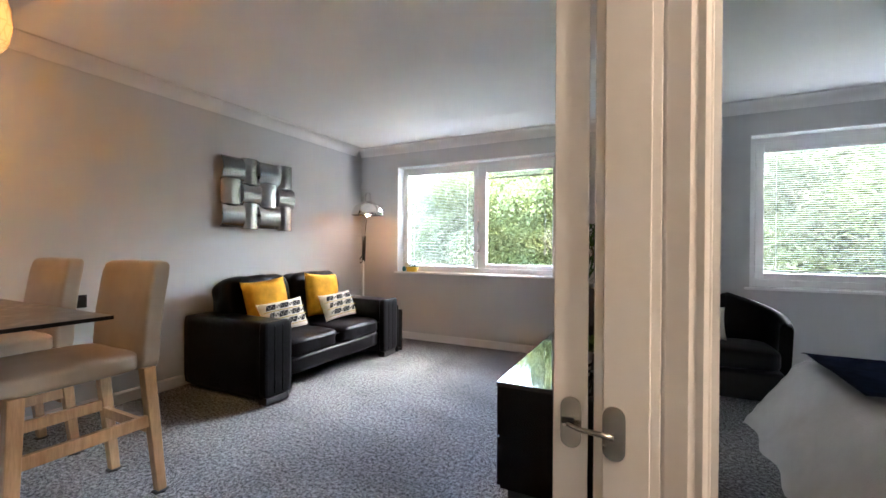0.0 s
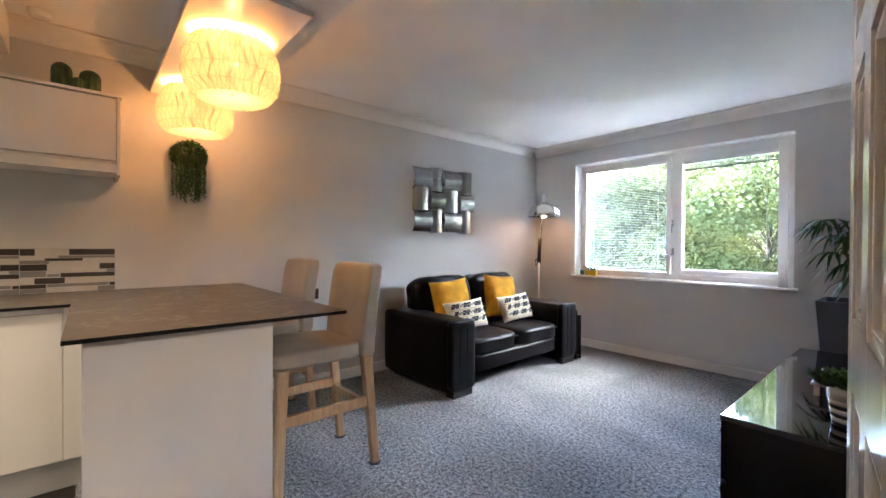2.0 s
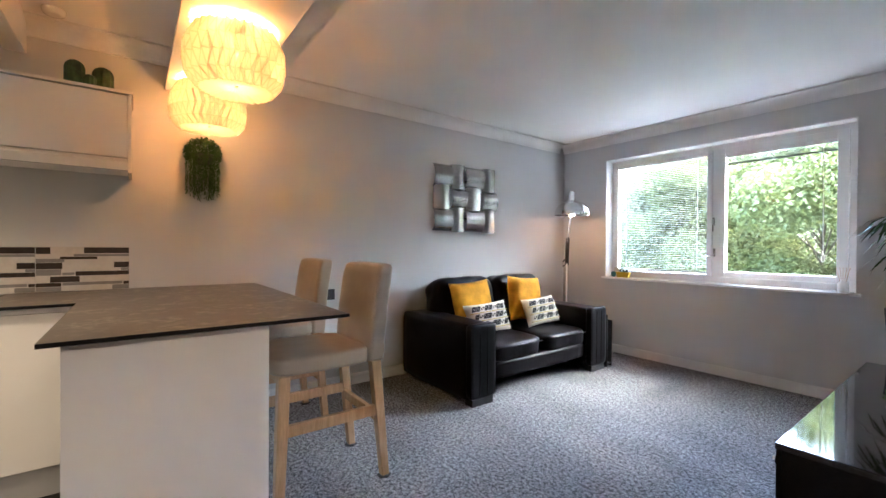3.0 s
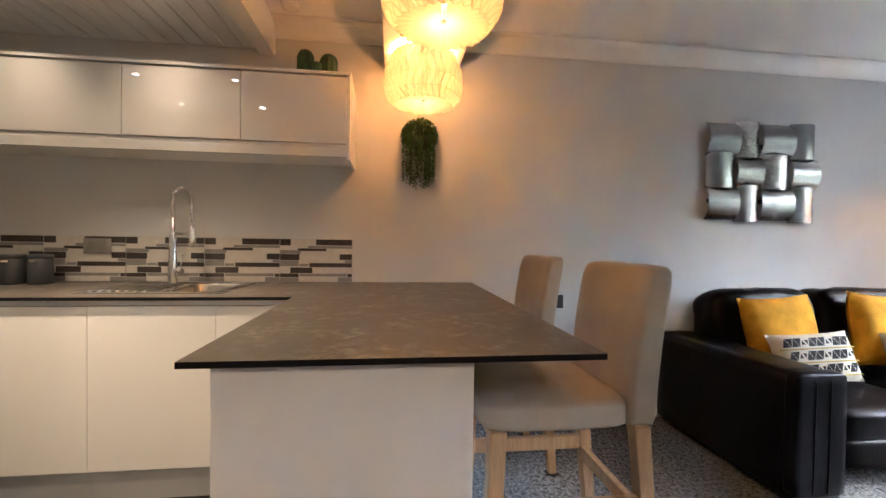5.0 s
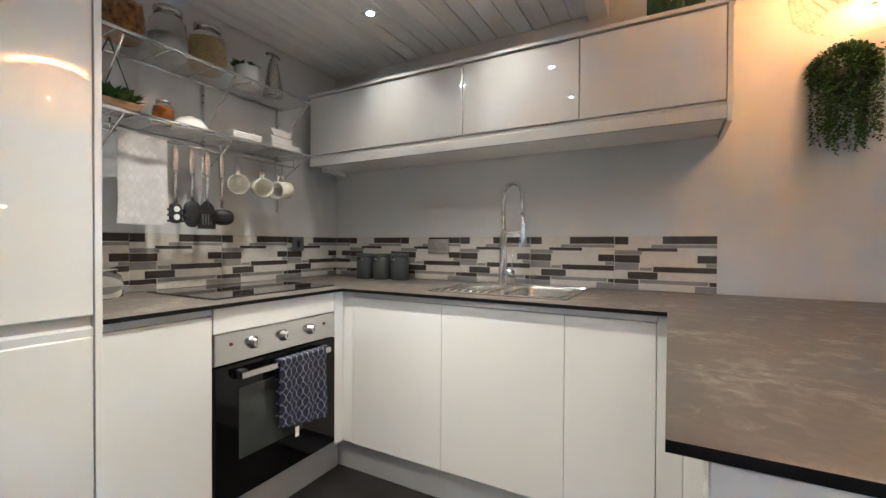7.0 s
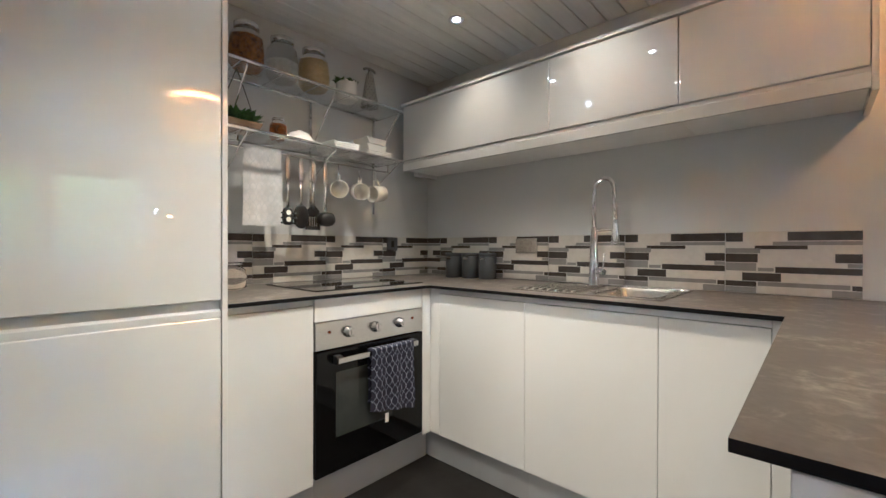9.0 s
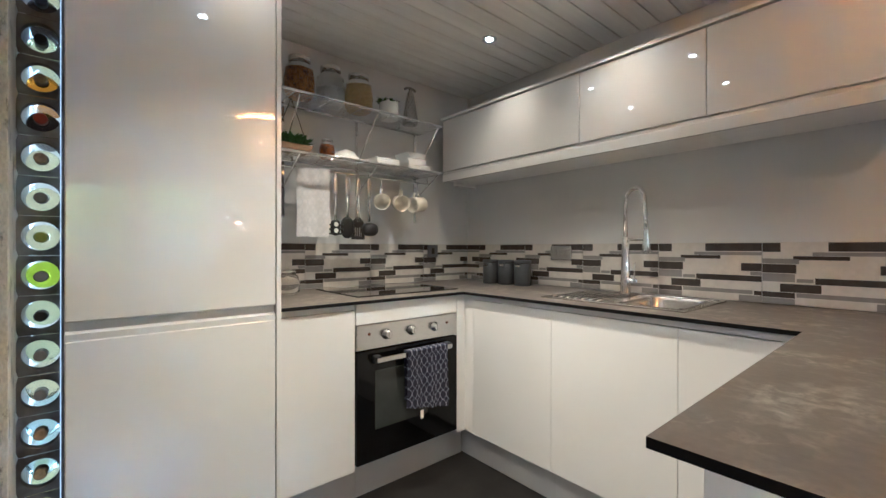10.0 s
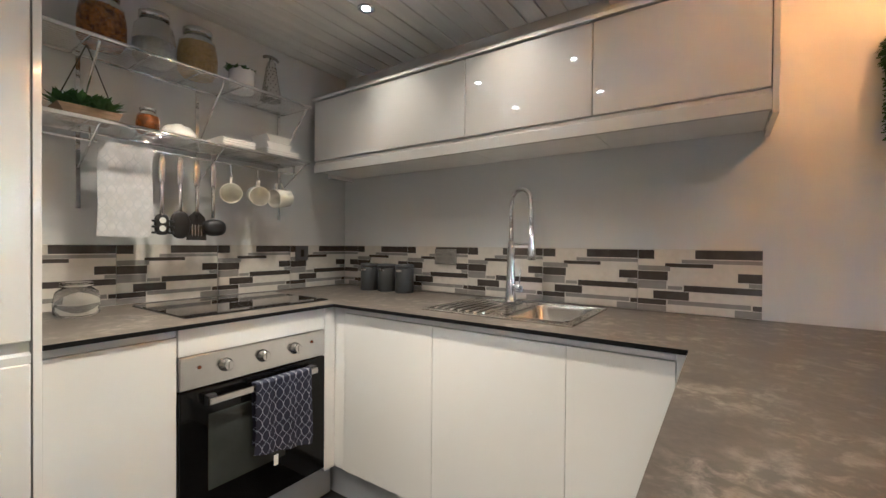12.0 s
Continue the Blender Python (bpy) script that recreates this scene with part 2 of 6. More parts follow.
def soft(bm, x0, x1, y0, y1, z0, z1, n=7.0, cuts=7, wrinkle=0.0, mi=0, spin=None):
    """A cushion-like rounded block."""
    t = bmesh.new()
    bmesh.ops.create_cube(t, size=2)
    bmesh.ops.subdivide_edges(t, edges=t.edges[:], cuts=cuts, use_grid_fill=True)
    c = Vector(((x0 + x1) / 2, (y0 + y1) / 2, (z0 + z1) / 2))
    h = Vector(((x1 - x0) / 2, (y1 - y0) / 2, (z1 - z0) / 2))
    for v in t.verts:
        p = v.co.copy()
        s = (abs(p.x) ** n + abs(p.y) ** n + abs(p.z) ** n) ** (1 / n)
        q = Vector((p.x * h.x, p.y * h.y, p.z * h.z)) / s
        if wrinkle:
            q += q.normalized() * wrinkle * noise.noise((q + c) * 9)
        if spin:
            q = spin @ q
        v.co = q + c
    for f in t.faces:
        f.smooth, f.material_index = True, mi
    me = bpy.data.meshes.new("t")
    t.to_mesh(me)
    t.free()
    bm.from_mesh(me)
    bpy.data.meshes.remove(me)
    return bm


def lathe(bm, profile, at=(0, 0, 0), seg=24, mi=0, turn=None, smooth=True):
    """Turns a list of (radius, height) about the z axis through at."""
    rows = []
    for r, z in profile:
        ring = []
        for i in range(seg):
            a = 2 * math.pi * i / seg
            p = Vector((r * math.cos(a), r * math.sin(a), z))
            if turn:
                p = turn @ p
            ring.append(bm.verts.new(p + Vector(at)))
        rows.append(ring)
    for a, b in zip(rows, rows[1:]):
        for i in range(seg):
            f = bm.faces.new((a[i], a[(i + 1) % seg], b[(i + 1) % seg], b[i]))
            f.smooth, f.material_index = smooth, mi
    for ring, flip in ((rows[0], True), (rows[-1], False)):
        f = bm.faces.new(ring[::-1] if flip else ring)
        f.material_index = mi
    return bm


def tube(bm, pts, r, seg=8, mi=0, taper=None):
    """A round rod along points."""
    pts = [Vector(p) for p in pts]
    rows = []
    for i, p in enumerate(pts):
        d = (pts[min(i + 1, len(pts) - 1)] - pts[max(i - 1, 0)]).normalized()
        up = Vector((0, 0, 1)) if abs(d.z) < 0.95 else Vector((1, 0, 0))
        u = d.cross(up).normalized()
        w = d.cross(u)
        rr = r if taper is None else r + (taper - r) * i / (len(pts) - 1)
        rows.append([bm.verts.new(p + rr * (math.cos(2 * math.pi * k / seg) * u + math.sin(2 * math.pi * k / seg) * w)) for k in range(seg)])
    for a, b in zip(rows, rows[1:]):
        for k in range(seg):
            f = bm.faces.new((a[k], b[k], b[(k + 1) % seg], a[(k + 1) % seg]))
            f.smooth, f.material_index = True, mi
    for row in (rows[0][::-1], rows[-1]):
        bm.faces.new(row).material_index = mi
    return bm


def prism(bm, outline, axis, a, b, mi=0):
    """Sweeps an outline of (u, v) along an axis: x takes (y, z), y takes (x, z), z takes (x, y)."""
    def p(u, v, w):
        return {"x": (w, u, v), "y": (u, w, v), "z": (u, v, w)}[axis]
    r0 = [bm.verts.new(p(u, v, a)) for u, v in outline]
    r1 = [bm.verts.new(p(u, v, b)) for u, v in outline]
    n = len(outline)
    fs = [bm.faces.new((r0[i], r0[(i + 1) % n], r1[(i + 1) % n], r1[i])) for i in range(n)]
    fs += [bm.faces.new(r0[::-1]), bm.faces.new(r1)]
    for f in fs:
        f.material_index = mi
    bmesh.ops.recalc_face_normals(bm, faces=fs)
    return bm


def root_of(ob):
    p = Vector((0, 0, 0))
    while ob:
        p += ob.location
        ob = ob.parent
    return p


def link(name, bm, material, parent=None, normals=True):
    if normals:
        bmesh.ops.recalc_face_normals(bm, faces=bm.faces[:])
    if parent:
        bmesh.ops.translate(bm, verts=bm.verts[:], vec=-root_of(parent))
    me = bpy.data.meshes.new(name)
    bm.to_mesh(me)
    bm.free()
    for m in (material if isinstance(material, (list, tuple)) else [material]):
        me.materials.append(m)
    ob = new(name, me)
    if parent:
        ob.parent = parent
    return ob


def part(name, bm, material, parent, label=""):
    ob = link(name, bm, material, parent)
    if label:
        ob["label"] = label
    return ob


def piece(name, me, parent, where, turn=0.0):
    """One more object on a shared mesh, under a thing."""
    ob = new(name, me)
    ob.parent = parent
    ob.location = Vector(where) - root_of(parent)
    ob.rotation_euler = (0, 0, turn)
    return ob


def thing(name, where, label, category, group="", kind=""):
    ob = new(name)
    ob.location = where
    ob.empty_display_size = 0.1
    return tagged(ob, label, category, group, kind)


def single(name, bm, material, label, category, group="", kind=""):
    return tagged(link(name, bm, material), label, category, group, kind)


def setting(name, bm, material, label, category):
    return tagged(link(name, bm, material), label, category, kind="structure")


# ---- the large structure ----
CEILZ, NORTH, EAST = 2.47, 6.695, 3.43
bm = bx(-0.25, 0, -0.25, 6.945, 0, 2.6)
setting("wall_west", bm, WALL, "pale grey painted wall behind kitchen and sofa", "wall")
bm = bx(0, 2.43, -0.25, 0, 0, 2.6)
setting("wall_south", bm, WALL, "pale grey painted kitchen back wall", "wall")


def wall_with_openings(bm, y0, y1, x0, x1, top, holes):
    """A wall along x, cut by openings (xa, xb, za, zb)."""
    at = x0
    for xa, xb, za, zb in holes:
        box(bm, at, xa, y0, y1, 0, top)
        if za > 0:
            box(bm, xa, xb, y0, y1, 0, za)
        box(bm, xa, xb, y0, y1, zb, top)
        at = xb
    box(bm, at, x1, y0, y1, 0, top)
    return bm


WIN = (0.587, 2.672, 0.855, 2.197)
BWIN = (4.30, 6.10, 0.83, 2.18)
setting("wall_north", wall_with_openings(bmesh.new(), NORTH, 6.945, 0, 6.5, 2.6, [WIN, BWIN]), WALL, "pale grey painted outer wall with two windows", "wall")
bm = bx(EAST, 3.56, 2.99, NORTH, 0, 2.6)
box(bm, EAST, 3.56, 2.06, 2.99, 2.07, 2.6)
box(bm, EAST, 3.56, 0.75, 2.06, 0, 2.6)
setting("wall_east", bm, WALL, "pale grey partition wall with the entrance doorway", "wall")
bm = bx(2.43, 6.5, 0.60, 0.75, 0, 2.6)
setting("wall_hall", bm, WALL, "pale grey painted wall beside the wine rack", "wall")
bm = wall_with_openings(bmesh.new(), 2.99, 3.09, 3.5605, 6.5, 2.6, [(3.60, 4.38, 0, 2.07)])
setting("wall_bedroom", bm, WALL, "pale grey bedroom wall with a doorway", "wall")
setting("wall_bedroom_east", bx(6.5, 6.65, 0.6, 6.945, 0, 2.6), WALL, "pale grey painted end wall", "wall")
setting("floor", bx(-0.1, 6.6, 2.10, 6.945, -0.1, 0), CARPET, "grey flecked deep pile carpet", "floor")
setting("floor_kitchen", bx(-0.1, 3.43, -0.1, 2.10, -0.1, -0.004), VINYL, "dark charcoal vinyl kitchen floor", "floor")
setting("floor_hall", bx(3.43, 6.6, 0.6, 2.10, -0.1, 0), CARPET, "grey flecked hall carpet", "floor")
setting("ceiling", bx(-0.1, 6.6, 1.815, 6.9, CEILZ, 2.6), CEIL, "white painted plaster ceiling", "ceiling")
bm = bmesh.new()
y = 0.003
while y < 1.70:
    w = min(0.102, 1.719 - y)
    box(bm, 0, 3.43, y, y + w - 0.005, 2.30, 2.312, bevel=0.002, seg=1)
    y += 0.102
box(bm, 0, 3.43, 0, 1.72, 2.3125, 2.33)
setting("ceiling_kitchen", bm, BOARD, "white painted tongue and groove boarded ceiling", "ceiling")
setting("ceiling_hall", bx(3.43, 6.5, 0.75, 1.815, CEILZ, 2.6), CEIL, "white painted hall ceiling", "ceiling")
setting("trim_beam", bx(0, 3.43, 1.72, 1.8145, 2.268, 2.6, bevel=0.004), TRIM, "white painted fascia beam ending the lowered ceiling", "beam")


def cove(size=0.1, steps=7):
    """Cove outline against wall (u = 0) and ceiling (v = 0)."""
    pts = [(0, 0), (0, -size), (0.012, -size)]
    for i in range(1, steps):
        a = math.pi / 2 * i / steps
        pts.append((0.012 + (size - 0.024) * (1 - math.cos(a)), -size + (size - 0.012) * math.sin(a)))
    return pts + [(size, -0.012), (size, 0)]


setting("trim_cornice_west", prism(bmesh.new(), [(u, CEILZ + v) for u, v in cove()], "y", 1.8145, NORTH - 0.1), TRIM, "white coved plaster cornice", "cornice")
setting("trim_cornice_north", prism(bmesh.new(), [(NORTH - u, CEILZ + v) for u, v in cove()], "x", 0, EAST), TRIM, "white coved plaster cornice", "cornice")
setting("trim_cornice_east", prism(bmesh.new(), [(EAST - u, CEILZ + v) for u, v in cove()], "y", 2.99, NORTH - 0.1), TRIM, "white coved plaster cornice", "cornice")
setting("trim_cornice_bedroom", prism(bmesh.new(), [(NORTH - u, CEILZ + v) for u, v in cove()], "x", 3.56, 6.5), TRIM, "white coved plaster cornice", "cornice")
SK = [(0, 0), (0.014, 0), (0.014, 0.075), (0.008, 0.088), (0, 0.09)]
setting("baseboard_west", prism(bmesh.new(), SK, "y", 2.73, NORTH - 0.0145), TRIM, "white painted skirting board", "skirting")
setting("baseboard_north", prism(bmesh.new(), [(NORTH - u, v) for u, v in SK], "x", 0, EAST), TRIM, "white painted skirting board", "skirting")
setting("baseboard_east", prism(bmesh.new(), [(EAST - u, v) for u, v in SK], "y", 3.08, NORTH - 0.0145), TRIM, "white painted skirting board", "skirting")
setting("baseboard_bedroom", prism(bmesh.new(), [(NORTH - u, v) for u, v in SK], "x", 3.56, 6.5), TRIM, "white painted skirting board", "skirting")


# ---- windows ----
FRAMEY = 6.83          # inner face of the window frames


def window(name, x0, x1, z0, z1, panes, label):
    """A white window in its reveal; panes: (xa, xb, za, zb) of glass, one sash each."""
    w = thing(name, ((x0 + x1) / 2, NORTH, z0), label, "window", kind="structure")
    fy0, fy1 = FRAMEY, FRAMEY + 0.065
    xm = (panes[0][1] + panes[1][0]) / 2
    zt = z1 - 0.05
    bm = bx(x0, x0 + 0.06, fy0, fy1, z0, z1)
    box(bm, x1 - 0.06, x1, fy0, fy1, z0, z1)
    box(bm, x0 + 0.06, x1 - 0.06, fy0, fy1, z0, z0 + 0.06)
    box(bm, x0 + 0.06, x1 - 0.06, fy0, fy1, zt, z1)
    box(bm, xm - 0.03, xm + 0.03, fy0, fy1, z0 + 0.06, zt)
    part("window_frame", bm, UPVC, w)
    rv = bx(x0, x0 + 0.008, NORTH - 0.002, fy0, z0, z1)
    box(rv, x1 - 0.008, x1, NORTH - 0.002, fy0, z0, z1)
    box(rv, x0 + 0.008, x1 - 0.008, NORTH - 0.002, fy0, z1 - 0.008, z1)
    part("reveal_lining", rv, UPVC, w)
    for k, (xa, xb, za, zb) in enumerate(panes):
        s = bmesh.new()
        la, lb = (x0 + 0.06, xm - 0.03) if k == 0 else (xm + 0.03, x1 - 0.06)
        y0, y1 = FRAMEY - 0.013, FRAMEY + 0.055
        box(s, la + 0.002, xa, y0, y1, z0 + 0.062, zt - 0.002, 0.004)
        box(s, xb, lb - 0.002, y0, y1, z0 + 0.062, zt - 0.002, 0.004)
        box(s, xa, xb, y0, y1, z0 + 0.062, za, 0.004)
        box(s, xa, xb, y0, y1, zb, zt - 0.002, 0.004)
        sash = part("sash", s, UPVC, w)
        g = part("pane", bx(xa, xb, FRAMEY + 0.025, FRAMEY + 0.029, za, zb), PANE, sash)
        g.visible_shadow = False
    return w


w1 = window("window_1", *WIN, [(0.668, 1.600, 0.93, 2.12), (1.755, 2.540, 0.968, 2.085)], "white plastic casement window with two panes")
w2 = window("window_2", *BWIN, [(4.425, 5.40, 0.95, 2.065), (5.55, 5.97, 0.95, 2.065)], "white plastic bedroom window with two panes")
bm = bx(0.56, 2.70, 6.66, FRAMEY, 0.832, 0.8545, 0.005)
part("window_sill", bm, UPVC, w1)
part("window_sill", bx(4.26, 6.14, 6.66, FRAMEY, 0.807, 0.8295, 0.005), UPVC, w2)
for x, z in ((1.665, 1.44), (1.672, 1.14)):
    y = FRAMEY - 0.013
    h = bx(x - 0.011, x + 0.011, y - 0.014, y, z - 0.03, z + 0.05, 0.004)
    if z < 1.3:
        tube(h, [(x, y - 0.014, z), (x - 0.005, y - 0.032, z - 0.02), (x - 0.06, y - 0.037, z - 0.03)], 0.008)
    else:
        tube(h, [(x, y - 0.014, z + 0.03), (x, y - 0.03, z + 0.03), (x, y - 0.03, z - 0.09)], 0.007)
    part("window_handle", h, CHROME, w1, "chrome window catch")


def blind(x0, x1, top, bottom, y, pitch, label, lowered=True, tilt=4):
    b = thing("venetian_blind", ((x0 + x1) / 2, y, top), label, "blind")
    part("headrail", bx(x0, x1, y - 0.014, y + 0.014, top - 0.028, top, 0.003), UPVC, b)
    sl = bmesh.new()
    ca, sa = math.cos(radians(tilt)) * 0.0095, math.sin(radians(tilt)) * 0.0095
    vs = [sl.verts.new(p) for p in ((x0, -ca, -sa), (x1, -ca, -sa), (x1, 0, 0.0018), (x0, 0, 0.0018), (x1, ca, sa), (x0, ca, sa))]
    sl.faces.new((vs[0], vs[1], vs[2], vs[3])), sl.faces.new((vs[3], vs[2], vs[4], vs[5]))
    me = bpy.data.meshes.new("slat")
    sl.to_mesh(me)
    sl.free()
    me.materials.append(SLAT if lowered else SLATD)
    z = top - 0.04
    n = int((top - 0.05 - bottom) / pitch) if lowered else 9
    for i in range(n):
        piece("slat", me, b, (0, y, z))
        z -= pitch if lowered else 0.005
    part("bottom_rail", bx(x0, x1, y - 0.012, y + 0.012, z - 0.014, z, 0.003), UPVC if lowered else SLATD, b)
    for x in (x0 + 0.09, x1 - 0.09):
        if lowered:
            part("ladder_cord", tube(bmesh.new(), [(x, y, top - 0.02), (x, y, z)], 0.0016, 5), UPVC, b)
    return b


SLAT = mat("blind_slat", (0.47, 0.47, 0.465), 0.45, vary=0.02)
# Darker copy of the white slat: the drawn-up stack's backlit shade as colour.
SLATD = mat("blind_slat_shaded", (0.13, 0.13, 0.14), 0.5, vary=0.1)
BY = FRAMEY + 0.006
blind(0.670, 1.598, 2.12, 0.935, BY, 0.019, "white venetian blind lowered over the window pane", tilt=-5)
b = blind(1.757, 2.538, 2.085, 0.97, BY, 0.019, "white venetian blind drawn up at the window head", lowered=False)
part("pull_cord", tube(bmesh.new(), [(2.455, BY - 0.018, 2.05), (2.46, BY - 0.02, 1.15)], 0.003, 5), CREAM, b)
part("cord_tassel", lathe(bmesh.new(), [(0.004, 0), (0.012, -0.02), (0.008, -0.06), (0.002, -0.065)], (2.46, BY - 0.02, 1.15), 8), CREAM, b)
blind(4.427, 5.398, 2.065, 0.955, BY, 0.019, "white venetian blind lowered in the bedroom window", tilt=-14)
# Out of view; added nearly shut to cut the daylight in the bedroom.
blind(5.552, 5.968, 2.065, 0.955, BY, 0.019, "white venetian blind lowered in the bedroom window", tilt=62)

# ---- entrance door, frame and bedroom door frame ----
fr = thing("door_frame", (3.46, 2.975, 0), "white painted door lining with architraves", "door frame", kind="structure")
part("jamb", bx(3.417, 3.5145, 2.906, 2.9885, 0, 2.06, 0.002), DOORP, fr)
part("stop", bx(3.432, 3.50, 2.894, 2.9055, 0, 2.06, 0.002), DOORP, fr)
part("jamb", bx(3.42, 3.57, 2.0605, 2.088, 0, 2.06), DOORP, fr)
part("head", bx(3.42, 3.57, 2.0885, 2.9055, 2.04, 2.0695), DOORP, fr)
part("architrave", prism(bmesh.new(), [(3.515, 2.989), (3.515, 2.915), (3.520, 2.908), (3.550, 2.902), (3.560, 2.908), (3.569, 2.903), (3.576, 2.908), (3.576, 2.989)], "z", 0, 2.12), DOORP, fr)
part("architrave", bx(3.412, 3.4295, 2.989, 3.06, 0, 2.12, 0.003), DOORP, fr)
part("lining", bx(3.577, 3.588, 2.975, 3.10, 0, 2.06, 0.002), DOORP, fr)
STADIUM = [(0.017 * math.cos(a), 0.026 + 0.017 * math.sin(a)) for a in [math.pi * k / 8 for k in range(9)]]
STADIUM += [(-u_, -v_) for u_, v_ in STADIUM]
PLATEZ = 0.882
part("closer_plate", prism(bmesh.new(), [(3.449 + u_, PLATEZ + v_) for u_, v_ in STADIUM], "y", 2.8905, 2.8938), NICKEL, fr, "worn nickel door closer plate")

d = thing("door_1", (3.38, 2.92, 0), "white panelled entrance door standing wide open", "door", kind="structure")
DW, DT = 0.762, 0.056
leaf = bmesh.new()
x0, x1 = 0.0, DT
stiles = [(0.0, 0.105), (0.328, 0.434), (0.657, DW)]
rails = [(0.006, 0.22), (0.86, 1.03), (1.60, 1.70), (1.89, 2.0)]
for a, b_ in stiles:
    box(leaf, x0, x1, a, b_, 0.006, 2.0, 0.002)
for a, b_ in rails:
    for c, e in ((0.105, 0.328), (0.434, 0.657)):
        box(leaf, x0, x1, c, e, a, b_)
for (a, _), (c, e) in [((rails[i][1], rails[i + 1][0]), s) for i in range(3) for s in ((0.105, 0.328), (0.434, 0.657))]:
    za = a
    zb = [r[0] for r in rails if r[0] > za][0]
    box(leaf, 0.016, DT - 0.016, c, e, za, zb)
    for sx, s0, s1 in ((0, 0.004, 0.0165), (1, DT - 0.0165, DT - 0.004)):
        for k, wdt in ((0, 0.012), (1, 0.024)):
            i0 = 0.0 + k * 0.02
            lo, hi = (s0 + 0.004 * (1 - k), s1) if sx == 0 else (s0, s1 - 0.004 * (1 - k))
            box(leaf, lo, hi, c + i0, c + i0 + 0.01, za + i0, zb - i0, 0.002)
            box(leaf, lo, hi, e - i0 - 0.01, e - i0, za + i0, zb - i0, 0.002)
            box(leaf, lo, hi, c + i0 + 0.01, e - i0 - 0.01, za + i0, za + i0 + 0.01, 0.002)
            box(leaf, lo, hi, c + i0 + 0.01, e - i0 - 0.01, zb - i0 - 0.01, zb - i0, 0.002)
DOORTURN = radians(7.7)
hinge = Vector((3.352, 2.905, 0))
rot = Matrix.Rotation(DOORTURN, 4, "Z")
bmesh.ops.transform(leaf, matrix=Matrix.Translation(hinge) @ rot, verts=leaf.verts[:])
part("leaf", leaf, DOORP, d)
pl = prism(bmesh.new(), [(0.029 + u_, PLATEZ + v_) for u_, v_ in STADIUM], "y", -0.003, -0.0005)
box(pl, 0.014, 0.034, -0.0045, -0.0031, PLATEZ - 0.002, PLATEZ + 0.008, mi=1)
bmesh.ops.transform(pl, matrix=Matrix.Translation(hinge) @ rot, verts=pl.verts[:])
part("closer_plate", pl, [NICKEL, BLACKP], d, "worn nickel door closer plate")
part("closer_chain", tube(bmesh.new(), [(3.376, 2.900, PLATEZ), (3.40, 2.895, PLATEZ - 0.005), (3.425, 2.890, PLATEZ - 0.004), (3.449, 2.888, PLATEZ - 0.006)], 0.0045, 6), NICKEL, d, "nickel closer chain")
hd = bx(DT, DT + 0.008, 0.675, 0.72, 0.93, 1.10, 0.003)
tube(hd, [(DT / 2, 0.70, 1.05), (DT + 0.055, 0.70, 1.05)], 0.009)
tube(hd, [(DT + 0.055, 0.708, 1.05), (DT + 0.055, 0.59, 1.05)], 0.009)
bmesh.ops.transform(hd, matrix=Matrix.Translation(hinge) @ rot, verts=hd.verts[:])
part("door_handle", hd, CHROME, d, "chrome lever door handle")

# ---- kitchen: base units, worktop ----
FY, FX = 0.672, 0.668          # faces of the doors on the oven run and on the sink run


def door_y(bm, x0, x1, z0, z1, y):
    return box(bm, x0 + 0.0009, x1 - 0.0009, y - 0.018, y, z0, z1, 0.003)


def door_x(bm, y0, y1, z0, z1, x):
    return box(bm, x - 0.018, x, y0 + 0.0009, y1 - 0.0009, z0, z1, 0.002)


DZ0, DZ1 = 0.15, 0.868
u = thing("base_cabinet", (1.5, 0.33, 0), "white handleless gloss base cabinet beside the oven", "cabinet")
part("carcass", bx(1.335, 1.661, 0.02, FY - 0.03, 0.15, 0.895), CARCASS, u)
part("door", door_y(bmesh.new(), 1.332, 1.661, DZ0, DZ1, FY), GLOSSW, u)
part("grip_channel", bx(1.335, 1.661, FY - 0.0295, FY - 0.004, 0.871, 0.8945), CHANNEL, u)
part("plinth", bx(1.30, 1.661, FY - 0.07, FY - 0.055, 0, 0.149), PLINTH, u)

o = thing("oven", (1.03, 0.33, 0.15), "built-in electric oven with black glass door and steel panel", "oven")
OX0, OX1 = 0.727, 1.330
part("housing", bx(OX0 + 0.004, OX1 - 0.004, 0.03, FY - 0.03, 0.18, 0.894), BLACKP, o)
part("filler_panel", bx(OX0 + 0.001, OX1 - 0.001, FY - 0.02, FY, 0.800, 0.893, 0.002), GLOSSW, o, "white filler panel")
part("control_panel", bx(OX0 + 0.002, OX1 - 0.002, FY - 0.02, FY + 0.006, 0.684, 0.798, 0.003), STEEL, o, "brushed steel control panel")
od = part("oven_door", bx(OX0 + 0.002, OX1 - 0.002, FY - 0.02, FY + 0.008, 0.172, 0.680, 0.004), OVENGL, o, "black glass oven door")
part("door_window", bx(0.93, 1.236, FY + 0.0085, FY + 0.0098, 0.315, 0.585, 0.0005), mat("oven_window", (0.045, 0.05, 0.047), 0.08, vary=0.1), od, "dark glazed window")
hb = bx(0.80, 1.25, FY + 0.040, FY + 0.052, 0.628, 0.652, 0.003)
part("handle", hb, STEEL, od, "flat steel bar handle")
for x in (0.815, 1.235):
    part("handle_bracket", bx(x - 0.016, x + 0.016, FY + 0.0085, FY + 0.0395, 0.622, 0.658, 0.004), BLACKP, od)
